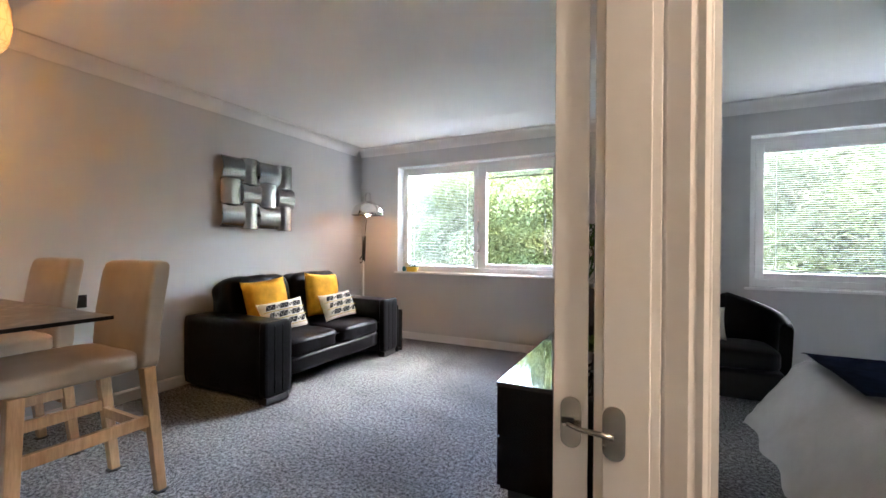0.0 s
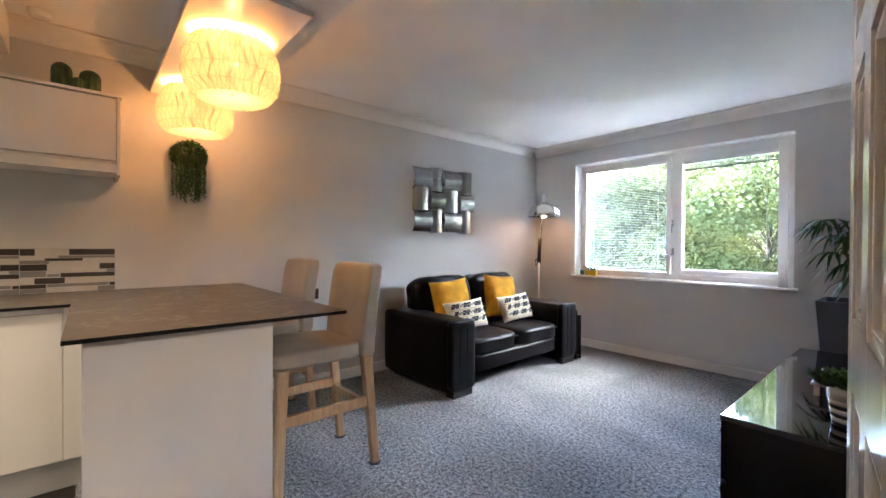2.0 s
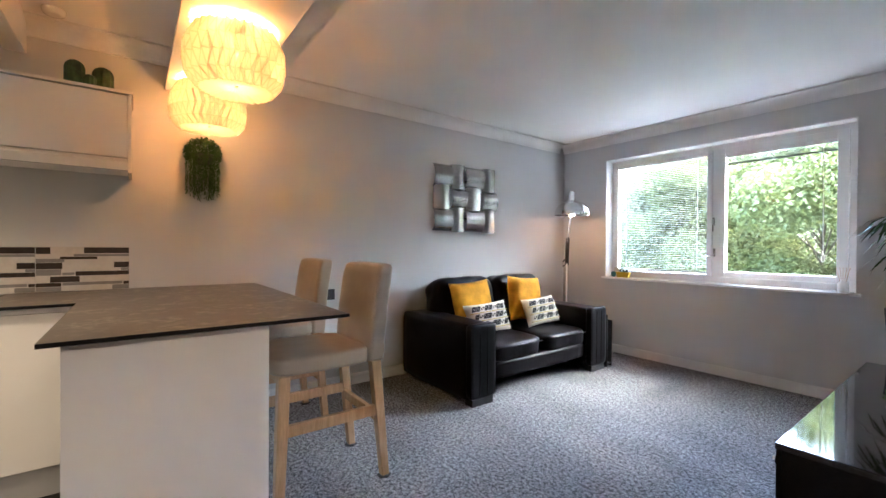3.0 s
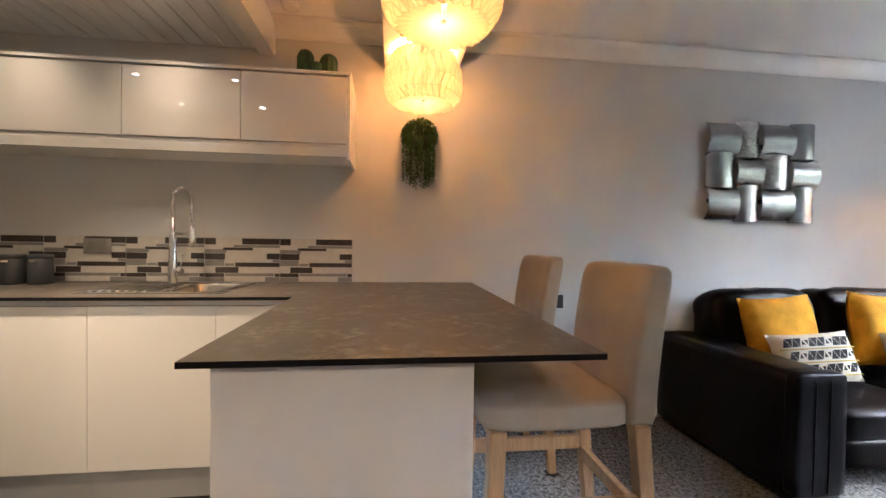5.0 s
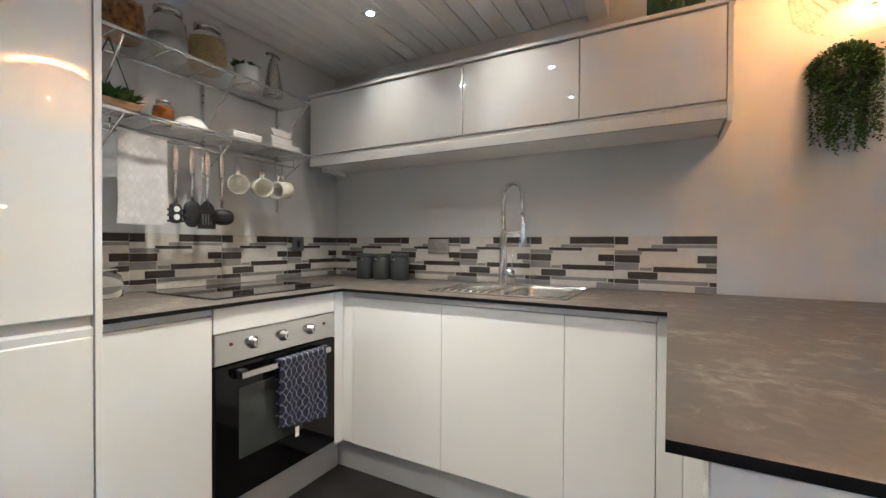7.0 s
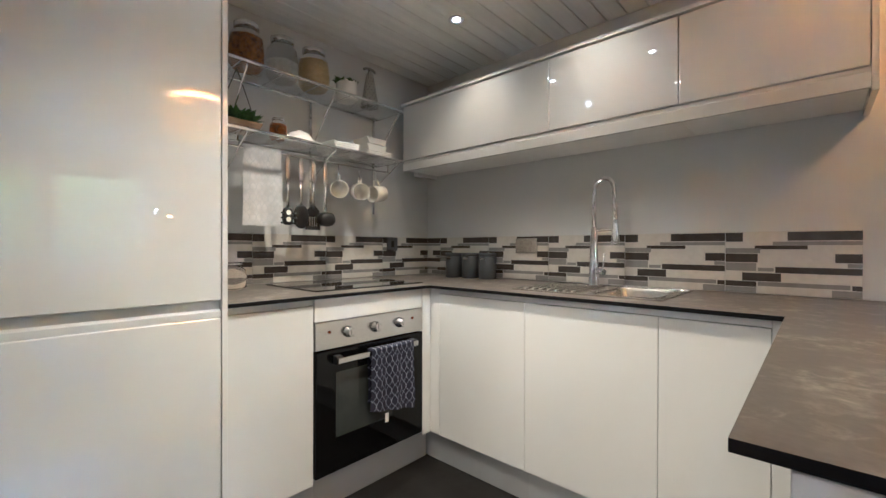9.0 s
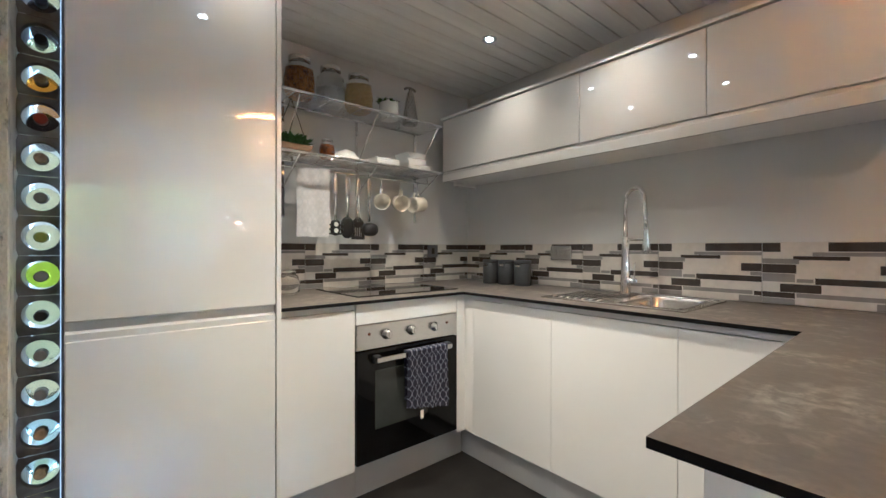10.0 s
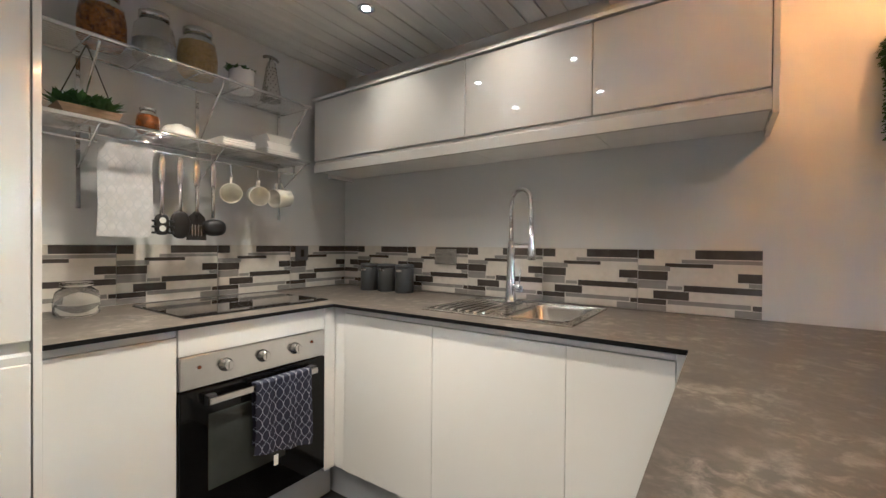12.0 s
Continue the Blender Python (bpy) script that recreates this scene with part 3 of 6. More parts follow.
for x in (0.885, 1.03, 1.175):
    k = bmesh.new()
    tr = Matrix.Rotation(radians(-90), 3, "X")
    lathe(k, [(0.024, 0.0), (0.024, 0.004), (0.019, 0.006), (0.018, 0.026), (0.015, 0.029)], (x, FY + 0.0065, 0.745), 24, turn=tr)
    box(k, x - 0.003, x + 0.003, FY + 0.0355, FY + 0.038, 0.735, 0.760)
    part("knob", k, STEEL, o, "steel control knob")
for x in (0.80, 1.265):
    part("pilot_light", lathe(bmesh.new(), [(0.007, 0), (0.006, 0.003)], (x, FY + 0.0065, 0.755), 12, turn=Matrix.Rotation(radians(-90), 3, "X")), mat("amber_lens", (0.12, 0.03, 0.01), 0.2), o)
part("plinth", bx(0.64, 1.2995, FY - 0.07, FY - 0.055, 0, 0.149), PLINTH, o)

c = thing("corner_post", (0.70, 0.69, 0.0), "white corner filler post between the cabinet runs", "cabinet")
part("post", bx(FX - 0.002, OX0 - 0.002, FY - 0.05, FY + 0.002, 0.15, 0.895, 0.002), GLOSSW, c)
part("return", bx(FX - 0.05, FX - 0.003, FY - 0.04, 0.738, 0.15, 0.895, 0.002), GLOSSW, c)

for k, (a, b_) in enumerate(((0.74, 1.232), (1.232, 1.752), (1.752, 2.055))):
    u = thing("base_cabinet", (0.33, (a + b_) / 2, 0), "white handleless gloss base cabinet" + (" under the sink" if k == 1 else " in the sink run"), "cabinet", "sink run cabinets")
    part("carcass", bx(0.02, FX - 0.03, a + 0.001, b_ - 0.001, 0.15, 0.72 if k == 1 else 0.895), CARCASS, u)
    part("door", door_x(bmesh.new(), a, b_, DZ0, DZ1, FX), GLOSSW, u)
    part("grip_channel", bx(FX - 0.0295, FX - 0.004, a, b_, 0.871, 0.8945), CHANNEL, u)
    part("plinth", bx(0.615, 0.63, a if k else 0.60, b_, 0, 0.149), PLINTH, u)

u = thing("peninsula_base", (0.8, 2.42, 0), "white painted breakfast peninsula base with an end panel", "peninsula")
part("side_panel", bx(0.02, 1.618, 2.135, 2.152, 0.0, 0.895, 0.001), GLOSSW, u)
part("end_panel", bx(1.6185, 1.64, 2.132, 2.722, 0.0, 0.895, 0.0015), CEIL, u, "white painted end panel")
part("back_panel", bx(0.02, 1.618, 2.700, 2.718, 0.0, 0.895), TRIM, u)

part("corner_filler", bx(FX - 0.018, FX, 2.0565, 2.1345, 0.15, 0.895, 0.002), GLOSSW, u, "white corner filler strip")
part("plinth", bx(0.615, 0.63, 2.0555, 2.1345, 0, 0.149), PLINTH, u)

WT0, WT1 = 0.8955, 0.91
wt = thing("worktop", (0.8, 1.5, WT0), "grey brown stone effect worktop with a black edge", "worktop")


bm, rim = bmesh.new(), bmesh.new()
gx, gy = (0.002, 0.165, 0.515, 0.693, 1.660, 1.694), (0.002, 0.693, 1.455, 1.705, 2.085, 3.026)
cells = {(i, 0) for i in range(4)} | {(i, j) for i in range(3) for j in (1, 2, 3)} | {(i, 4) for i in range(5)}
cells.remove((1, 2))                 # the sink's bowl
corner = {}
for i, j in cells:
    for a in (i, i + 1):
        for b_ in (j, j + 1):
            if (a, b_) not in corner:
                corner[a, b_] = (bm.verts.new((gx[a], gy[b_], WT0)), bm.verts.new((gx[a], gy[b_], WT1)))
for i, j in cells:
    ring = [corner[p] for p in ((i, j), (i + 1, j), (i + 1, j + 1), (i, j + 1))]
    bm.faces.new([p[1] for p in ring])
    bm.faces.new([p[0] for p in ring[::-1]]).material_index = 1
    for k, nb in enumerate(((i, j - 1), (i + 1, j), (i, j + 1), (i - 1, j))):
        if nb not in cells:
            p, q = ring[k], ring[(k + 1) % 4]
            rim.faces.new([rim.verts.new(v.co) for v in (p[0], q[0], q[1], p[1])])
part("top", bm, [WORKTOP, EDGE], wt)
part("edge_strip", rim, EDGE, wt, "thin black laminate edge")

# ---- wall cabinets ----
CX, CZ0, CZ1 = 0.335, 1.610, 2.055
seams = (0.095, 1.165, 1.735, 2.275)
for a, b_ in zip(seams, seams[1:]):
    u = thing("wall_cabinet", (0.16, (a + b_) / 2, CZ0), "cream white gloss wall cabinet with a grip rail", "cabinet", "wall cabinets")
    part("carcass", bx(0.002, CX - 0.021, a + 0.001, b_ - 0.001, CZ0 + 0.012, CZ1 - 0.016), CARCASS, u)
    part("door", box(bmesh.new(), CX - 0.020, CX, a + 0.0015, b_ - 0.0015, 1.682, 2.038, 0.003), GLOSSW, u)
    gr = bmesh.new()
    prism(gr, [(CX - 0.020, 1.680), (CX - 0.020, 1.612), (CX - 0.001, 1.612), (CX - 0.001, 1.660), (CX - 0.008, 1.668), (CX - 0.014, 1.680)], "y", a, b_)
    part("grip_rail", gr, GLOSSW, u)
e = thing("cabinet_end_panel", (0.17, 2.285, CZ0 - 0.03), "white end panel closing the wall cabinets", "cabinet")
part("panel", bx(0.002, CX + 0.006, 2.2755, 2.293, CZ0 - 0.012, CZ1 - 0.012, 0.0015), GLOSSW, e)
part("top_board", bx(0.002, CX + 0.010, 0.085, 2.298, CZ1 - 0.0115, CZ1 + 0.006, 0.002), GLOSSW, e)
part("end_rail", bx(0.002, 0.20, 0.06, 0.094, CZ0 - 0.012, CZ0 + 0.05, 0.002), GLOSSW, e)

# ---- tall larder and wine rack ----
t = thing("tall_cabinet", (1.97, 0.34, 0), "tall white gloss fridge cabinet with two doors", "cabinet")
TX0, TX1, TY = 1.662, 2.283, 0.690
part("carcass", bx(TX0 + 0.018, TX1, 0.02, TY - 0.03, 0.12, 2.296), CARCASS, t)
part("side_panel", bx(TX0, TX0 + 0.0175, 0.002, TY + 0.002, 0.0, 2.296, 0.001), GLOSSW, t)
part("upper_door", bx(TX0 + 0.020, TX1 - 0.002, TY - 0.02, TY, 0.925, 2.290, 0.004), GLOSSW, t)
ld = bmesh.new()
box(ld, TX0 + 0.020, TX1 - 0.002, TY - 0.02, TY, 0.13, 0.868, 0.004)
part("lower_door", ld, GLOSSW, t)
gr = bmesh.new()
prism(gr, [(TY - 0.030, 0.869), (TY - 0.003, 0.869), (TY - 0.003, 0.889), (TY - 0.018, 0.896), (TY - 0.024, 0.924), (TY - 0.030, 0.924)], "x", TX0 + 0.020, TX1 - 0.002)
part("grip_rail", gr, CHANNEL, t)
part("plinth", bx(TX0 + 0.02, TX1, TY - 0.07, TY - 0.055, 0, 0.119), PLINTH, t)


# ---- sofa ----
s = thing("sofa", (0.55, 5.155, 0), "black leather two-seat sofa with broad padded arms", "sofa")
SX0, SX1, SY0, SY1 = 0.035, 1.014, 4.28, 6.03
AW = 0.25
for a, b_ in ((SY0, SY0 + AW), (SY1 - AW, SY1)):
    arm = bmesh.new()
    soft(arm, SX0, SX1 - 0.02, a, b_, 0.03, 0.605, n=16, cuts=9, wrinkle=0.003)
    am = part("arm", arm, LEATHER, s)
    fp = bmesh.new()
    soft(fp, SX1 - 0.06, SX1 + 0.004, a - 0.004, b_ + 0.004, 0.055, 0.612, n=14, cuts=7)
    part("arm_front", fp, LEATHER, am)
    for zz in (0.35, 0.65):
        yy = a + (b_ - a) * zz
        part("seam", tube(bmesh.new(), [(SX1 + 0.004, yy, 0.08), (SX1 + 0.006, yy, 0.57), (SX1 - 0.01, yy, 0.609)], 0.0035, 6), LEATHER, am)
    part("foot", bx(SX1 - 0.09, SX1 - 0.005, a + 0.02, b_ - 0.02, 0, 0.056, 0.004), BLACKP, s)
mid = (SY0 + SY1) / 2
part("base_rail", soft(bmesh.new(), SX0 + 0.1, SX1 - 0.045, SY0 + AW - 0.01, SY1 - AW + 0.01, 0.135, 0.285, n=14, wrinkle=0.004), LEATHER, s)
part("back_frame", soft(bmesh.new(), SX0, SX0 + 0.22, SY0 + 0.05, SY1 - 0.05, 0.06, 0.59, n=12), LEATHER, s)
for a, b_ in ((SY0 + AW, mid), (mid, SY1 - AW)):
    q = soft(bmesh.new(), 0.30, SX1 - 0.03, a + 0.003, b_ - 0.003, 0.265, 0.43, n=6, cuts=11, wrinkle=0.012)
    sc = part("seat_cushion", q, LEATHER, s)
    part("piping", tube(bmesh.new(), [(SX1 - 0.04, a + 0.03, 0.385), (SX1 - 0.028, (a + b_) / 2, 0.39), (SX1 - 0.04, b_ - 0.03, 0.385)], 0.005, 6), LEATHER, sc)
    ext = 0.08
    q = soft(bmesh.new(), 0.10, 0.40, a - (ext if a < mid - 0.1 else -0.004), b_ + (ext if b_ > mid + 0.1 else -0.004), 0.40, 0.90, n=4.5, cuts=11, wrinkle=0.02, spin=Matrix.Rotation(radians(-8), 3, "Y"))
    part("back_cushion", q, LEATHER, s)


def pillow(name, centre, w, h, d, yaw, lean, roll, material, label):
    """A stuffed square pillow standing against a backrest."""
    bm = bmesh.new()
    n = 14
    for side in (1, -1):
        g = []
        for i in range(n + 1):
            row = []
            for j in range(n + 1):
                a, b2 = 2 * i / n - 1, 2 * j / n - 1
                edge = (1 - a ** 4) * (1 - b2 ** 4)
                th = side * d / 2 * max(edge, 0) ** 0.5
                pin = 1 - 0.07 * (1 - a * a) * b2 * b2
                pin2 = 1 - 0.07 * (1 - b2 * b2) * a * a
                row.append(bm.verts.new((th + 0.004 * noise.noise((a * 3, b2 * 3, side + centre[1])), w / 2 * a * pin2, h / 2 * b2 * pin)))
            g.append(row)
        for i in range(n):
            for j in range(n):
                bm.faces.new((g[i][j], g[i + 1][j], g[i + 1][j + 1], g[i][j + 1])).smooth = True
    bmesh.ops.remove_doubles(bm, verts=bm.verts[:], dist=0.0012)
    m = Matrix.Translation(centre) @ Matrix.Rotation(radians(yaw), 4, "Z") @ Matrix.Rotation(radians(lean), 4, "Y") @ Matrix.Rotation(radians(roll), 4, "X")
    bmesh.ops.transform(bm, matrix=m, verts=bm.verts[:])
    t = thing(name, (centre[0], centre[1], centre[2] - h / 2), label, "cushion", "sofa cushions")
    part("cover", bm, material, t)
    return t, m


# ---- stools ----
st = thing("bar_stool", (1.225, 3.10, 0), "beige leatherette bar stool with oak legs", "stool", "stools at the peninsula")
XA, XB, YA, YB = 0.970, 1.43, 2.82, 3.345
part("seat", soft(bmesh.new(), XA - 0.005, XB + 0.005, YA - 0.03, YB - 0.075, 0.600, 0.690, n=7, cuts=9, wrinkle=0.006), FAUXTAN, st)
bk = bmesh.new()
soft(bk, XA, XB, 3.258, 3.345, 0.592, 1.098, n=11, cuts=9, wrinkle=0.004)
for v in bk.verts:
    h = (v.co.z - 0.592) / 0.506
    v.co.y += 0.055 * h * h - 0.018 * math.sin(math.pi * (v.co.x - XA) / (XB - XA)) * -h
part("backrest", bk, FAUXTAN, st)


def leg(bm, top, foot, w0, w1):
    vs = []
    for (x, y, z), w in ((foot, w1), (top, w0)):
        vs.append([bm.verts.new((x + dx * w / 2, y + dy * w / 2, z)) for dx, dy in ((-1, -1), (1, -1), (1, 1), (-1, 1))])
    for i in range(4):
        bm.faces.new((vs[0][i], vs[0][(i + 1) % 4], vs[1][(i + 1) % 4], vs[1][i]))
    bm.faces.new(vs[0][::-1]), bm.faces.new(vs[1])
    bmesh.ops.bevel(bm, geom=bm.edges[:], offset=0.003, segments=1, affect="EDGES")
    return bm


for x in (XA + 0.026, XB - 0.022):
    part("leg", leg(bmesh.new(), (x, YA + 0.02, 0.61), (x, YA - 0.0, 0.008), 0.052, 0.042), OAK, st)
    part("leg", leg(bmesh.new(), (x, YB - 0.055, 0.61), (x, YB + 0.005, 0.008), 0.052, 0.040), OAK, st)
    for y in (YA, YB + 0.005):
        part("foot_pad", lathe(bmesh.new(), [(0.036, 0), (0.038, 0.002), (0.036, 0.006), (0.031, 0.008)], (x, y, 0), 6, smooth=False), BLACKP, st, "dark castor cup under the foot")
    part("stretcher", bx(x - 0.012, x + 0.012, YA + 0.03, YB - 0.05, 0.330, 0.383, 0.003), OAK, st)
part("stretcher", bx(XA + 0.04, XB - 0.036, YB - 0.055, YB - 0.03, 0.300, 0.348, 0.003), OAK, st)
part("apron", bx(XA + 0.04, XB - 0.036, YA + 0.01, YA + 0.034, 0.555, 0.605, 0.003), OAK, st)
copy_thing(st, pose(1.225 - 0.80, 3.09, 0))

# ---- ceiling raft and pendant lamps ----
r = thing("lighting_raft", (0.8, 2.69, 2.217), "white board hung under the ceiling above the peninsula", "ceiling panel")
part("board", bx(0.002, 1.594, 2.465, 2.911, 2.217, 2.241, 0.002), TRIM, r)
for x in (0.35, 1.25):
    part("hanger", bx(x - 0.03, x + 0.03, 2.66, 2.72, 2.2415, CEILZ), TRIM, r)


def pendant(x, y):
    p = thing("pendant_lamp", (x, y, 1.935), "pleated cream paper pendant lamp, lit", "lamp", "pendant lamps over the peninsula")
    bm = bmesh.new()
    R, n = 0.232, 30
    prof = [(0.010, 0.016), (0.160, -0.012), (0.196, 0.034), (0.207, 0.105), (0.202, 0.180), (0.160, 0.262)]
    prev = None
    for k, (rad, z) in enumerate(prof):
        ring = []
        for i in range(n * 2):
            a = 2 * math.pi * (i + (k % 2)) / (n * 2)
            amp = 0.10 if k < 5 else 0.15
            rr = rad * (1 + amp * (1 if i % 2 else -1) * 0.6)
            sag = 1 + 0.045 * math.sin(3 * a + x * 5) * (rad / R)
            ring.append(bm.verts.new((x + rr * sag * math.cos(a), y + rr * sag * math.sin(a), 1.928 + z)))
        if prev:
            m2 = len(ring)
            for i in range(m2):
                j = (i + 1) % m2
                if k % 2:
                    bm.faces.new((prev[i], prev[j], ring[i]))
                    bm.faces.new((prev[j], ring[j], ring[i]))
                else:
                    bm.faces.new((prev[i], prev[j], ring[j]))
                    bm.faces.new((prev[i], ring[j], ring[i]))
        prev = ring
    bm.normal_update()
    bm.faces.ensure_lookup_table()
    for f in list(bm.faces)[:4 * n:2]:
        f.material_index = 1
    for f in bmesh.ops.inset_individual(bm, faces=bm.faces[4 * n:], thickness=0.0028, use_even_offset=True)["faces"]:
        f.material_index = 1
    part("shade", bm, [PAPER, PAPER2], p)
    part("tie", lathe(bmesh.new(), [(0.010, 1.936), (0.006, 1.940), (0.005, 1.946), (0.010, 1.952)], (x, y, 0), 12), PAPER2, p, "gathered paper knot")
    part("lampholder", lathe(bmesh.new(), [(0.018, 2.088), (0.022, 2.10), (0.022, 2.14), (0.012, 2.15), (0.012, 2.17), (0.012, 2.18), (0.012, 2.205), (0.045, 2.207), (0.045, 2.216)], (x, y, 0), 16), UPVC, p)
    part("bulb", lathe(bmesh.new(), [(0.004, 1.993), (0.02, 1.998), (0.03, 2.023), (0.026, 2.048), (0.014, 2.068), (0.013, 2.087)], (x, y, 0), 16), PANE, p, "clear glass bulb")
    lamp("pendant_light", (x, y, 2.022), 1.7, WARM, 0.010)
    return p


pendant(1.14, 2.694)
pendant(0.31, 2.685)

# ---- downlights ----
for x, y, power in ((0.553, 0.747, 0.34), (0.553, 1.405, 0.34), (1.18, 0.747, 1.9), (1.18, 1.405, 2.2), (1.80, 0.747, 0.14), (1.80, 1.405, 1.4)):
    q = thing("downlight", (x, y, 2.2995), "recessed halogen downlight with a white rim, lit", "light", "kitchen downlights")
    part("rim", lathe(bmesh.new(), [(0.022, 2.2995), (0.042, 2.2985), (0.044, 2.296), (0.036, 2.293), (0.022, 2.296)], (x, y, 0), 24), CHROME, q)
    part("lens", lathe(bmesh.new(), [(0.0205, 2.2958), (0.020, 2.2945)], (x, y, 0), 20), SPOTGLOW, q)
    lamp("downlight_beam", (x, y, 2.285), power, HALOGEN, 0.04, "SPOT", (x, y, 0), 110, 1.0)

# ---- hall lamp ----
# Out of view; added to warm the door jamb and lift the peninsula's end panel.
q = thing("ceiling_lamp", (4.75, 2.60, CEILZ), "unseen round opal ceiling lamp added in the hall, lit", "lamp")
part("mount", lathe(bmesh.new(), [(0.12, CEILZ - 0.02), (0.125, CEILZ - 0.001)], (4.75, 2.60, 0), 28), CHROME, q)
part("diffuser", lathe(bmesh.new(), [(0.03, CEILZ - 0.085), (0.09, CEILZ - 0.07), (0.115, CEILZ - 0.0205)], (4.75, 2.60, 0), 28), glow_mat("opal_glow", (1.0, 0.76, 0.52), 0.12), q)
lamp("ceiling_lamp_light", (4.75, 2.60, CEILZ - 0.13), 1.35, (1.0, 0.68, 0.44), 0.08)

# ---- outside ----
setting("ground", bx(-300, 300, 6.95, 600, -3.2, -3.0), mat("grass_field", (0.13, 0.14, 0.085), 0.9, vary=0.2, scale=0.6), "grass beyond the windows", "ground")


# ---- splashback ----
PRINT = [  # u0, u1, v0, v1 from the tile's top left; 1 grey, 2 dark
    (0, .15, .01, .16, 2), (.49, 1, .01, .15, 2), (.38, 1, .16, .22, 1), (.24, .64, .222, .285, 2), (0, .29, .265, .35, 1),
    (0, .27, .355, .50, 2), (.82, 1, .35, .485, 2), (.90, 1, .49, .555, 1), (0, .26, .505, .64, 1), (.265, .395, .58, .64, 1), (.40, 1, .56, .66, 2),
    (.14, .45, .665, .80, 2), (0, .26, .805, .895, 2), (.265, .925, .805, .875, 1), (.93, 1, .81, .885, 2), (0, .26, .90, .995, 1), (.80, 1, .89, .995, 1),
]
TW, TH = 0.428, 0.262


def tile_mesh(u0, u1):
    """A printed ceramic tile, or the stretch u0 to u1 of one; its face looks to -y."""
    bm = bmesh.new()
    g = 0.0012
    box(bm, g, (u1 - u0) * TW - g, -0.006, 0, g, TH - g, 0.001, 1)
    for a, b2, v0, v1, m in PRINT:
        a, b2 = max(a, u0), min(b2, u1)
        if b2 - a > 0.01:
            box(bm, (a - u0) * TW + 0.0014, (b2 - u0) * TW - 0.0014, -0.0068, -0.006, (1 - v1) * TH + 0.0004, (1 - v0) * TH - 0.0004, mi=m)
    bmesh.ops.recalc_face_normals(bm, faces=bm.faces[:])
    me = bpy.data.meshes.new("tile")
    bm.to_mesh(me)
    bm.free()
    for m in (TILEW, TILEM, TILED):
        me.materials.append(m)
    return me


whole = tile_mesh(0, 1)
sp = thing("splashback", (0.004, 1.2, 0.911), "off-white, grey and brown mosaic print splashback tiles", "tiles", kind="structure")
part("grout_bed", bx(0.0005, 0.004, 0.0045, 2.279, 0.911, 1.1735), GROUT, sp)
yy = 2.279 - TW
while yy > 0.1:
    piece("tile", whole, sp, (0.004, yy, 0.911), math.pi / 2)
    yy -= TW
piece("tile", tile_mesh(0.70, 1.0), sp, (0.004, 0.011, 0.911), math.pi / 2)
sp2 = thing("splashback", (0.8, 0.004, 0.911), "off-white, grey and brown mosaic print splashback tiles", "tiles", kind="structure")
part("grout_bed", bx(0.0005, 1.661, 0.0005, 0.004, 0.911, 1.1735), GROUT, sp2)
for xx in (1.294, 0.866, 0.438):
    piece("tile", whole, sp2, (xx, 0.004, 0.911), math.pi)
piece("tile", tile_mesh(0.14, 1.0), sp2, (1.661, 0.004, 0.911), math.pi)


def socket(where, axis, w, h, material, label, holes=2):
    s_ = thing("wall_socket" if holes else "wall_switch", where, label, "socket" if holes else "switch")
    x, y, z = where
    d0 = 0.011 if z > 0.95 else 0.0
    if axis == "x":
        part("plate", bx(d0, d0 + 0.009, y - w / 2, y + w / 2, z - h / 2, z + h / 2, 0.002), material, s_)
        for k in range(holes):
            yc = y + (k - (holes - 1) / 2) * w * 0.5
            b3 = bx(d0 + 0.0092, d0 + 0.0105, yc - 0.003, yc + 0.003, z + 0.008, z + 0.018)
            box(b3, d0 + 0.0092, d0 + 0.0105, yc - 0.014, yc - 0.006, z - 0.014, z - 0.010)
            box(b3, d0 + 0.0092, d0 + 0.0105, yc + 0.006, yc + 0.014, z - 0.014, z - 0.010)
            part("socket_holes", b3, BLACKP, s_)
    else:
        part("plate", bx(x - w / 2, x + w / 2, d0, d0 + 0.009, z - h / 2, z + h / 2, 0.002), material, s_)
        part("rocker", bx(x - 0.012, x + 0.012, d0 + 0.0092, d0 + 0.013, z - 0.022, z + 0.022, 0.002), BLACKP, s_)
    return s_


socket((0.0, 0.85, 1.115), "x", 0.148, 0.088, STEEL, "brushed steel double socket on the tiles")
socket((0.36, 0.0, 1.125), "y", 0.090, 0.090, mat("slate_plate", (0.14, 0.14, 0.15), 0.35, 0.6), "dark grey cooker switch on the tiles", 0)
socket((0.0, 3.57, 0.785), "x", 0.148, 0.088, BLACKP, "dark double socket behind the stools")

# ---- hob, sink, tap ----
hb = thing("hob", (0.93, 0.35, WT1), "black glass ceramic hob set in the worktop", "hob")
part("glass_plate", bx(0.625, 1.265, 0.10, 0.575, WT1 + 0.0005, WT1 + 0.006, 0.002), BLACKG, hb)
part("trim_edge", bx(0.6235, 1.2665, 0.0985, 0.5765, WT1 + 0.0003, WT1 + 0.0025), BLACKP, hb)

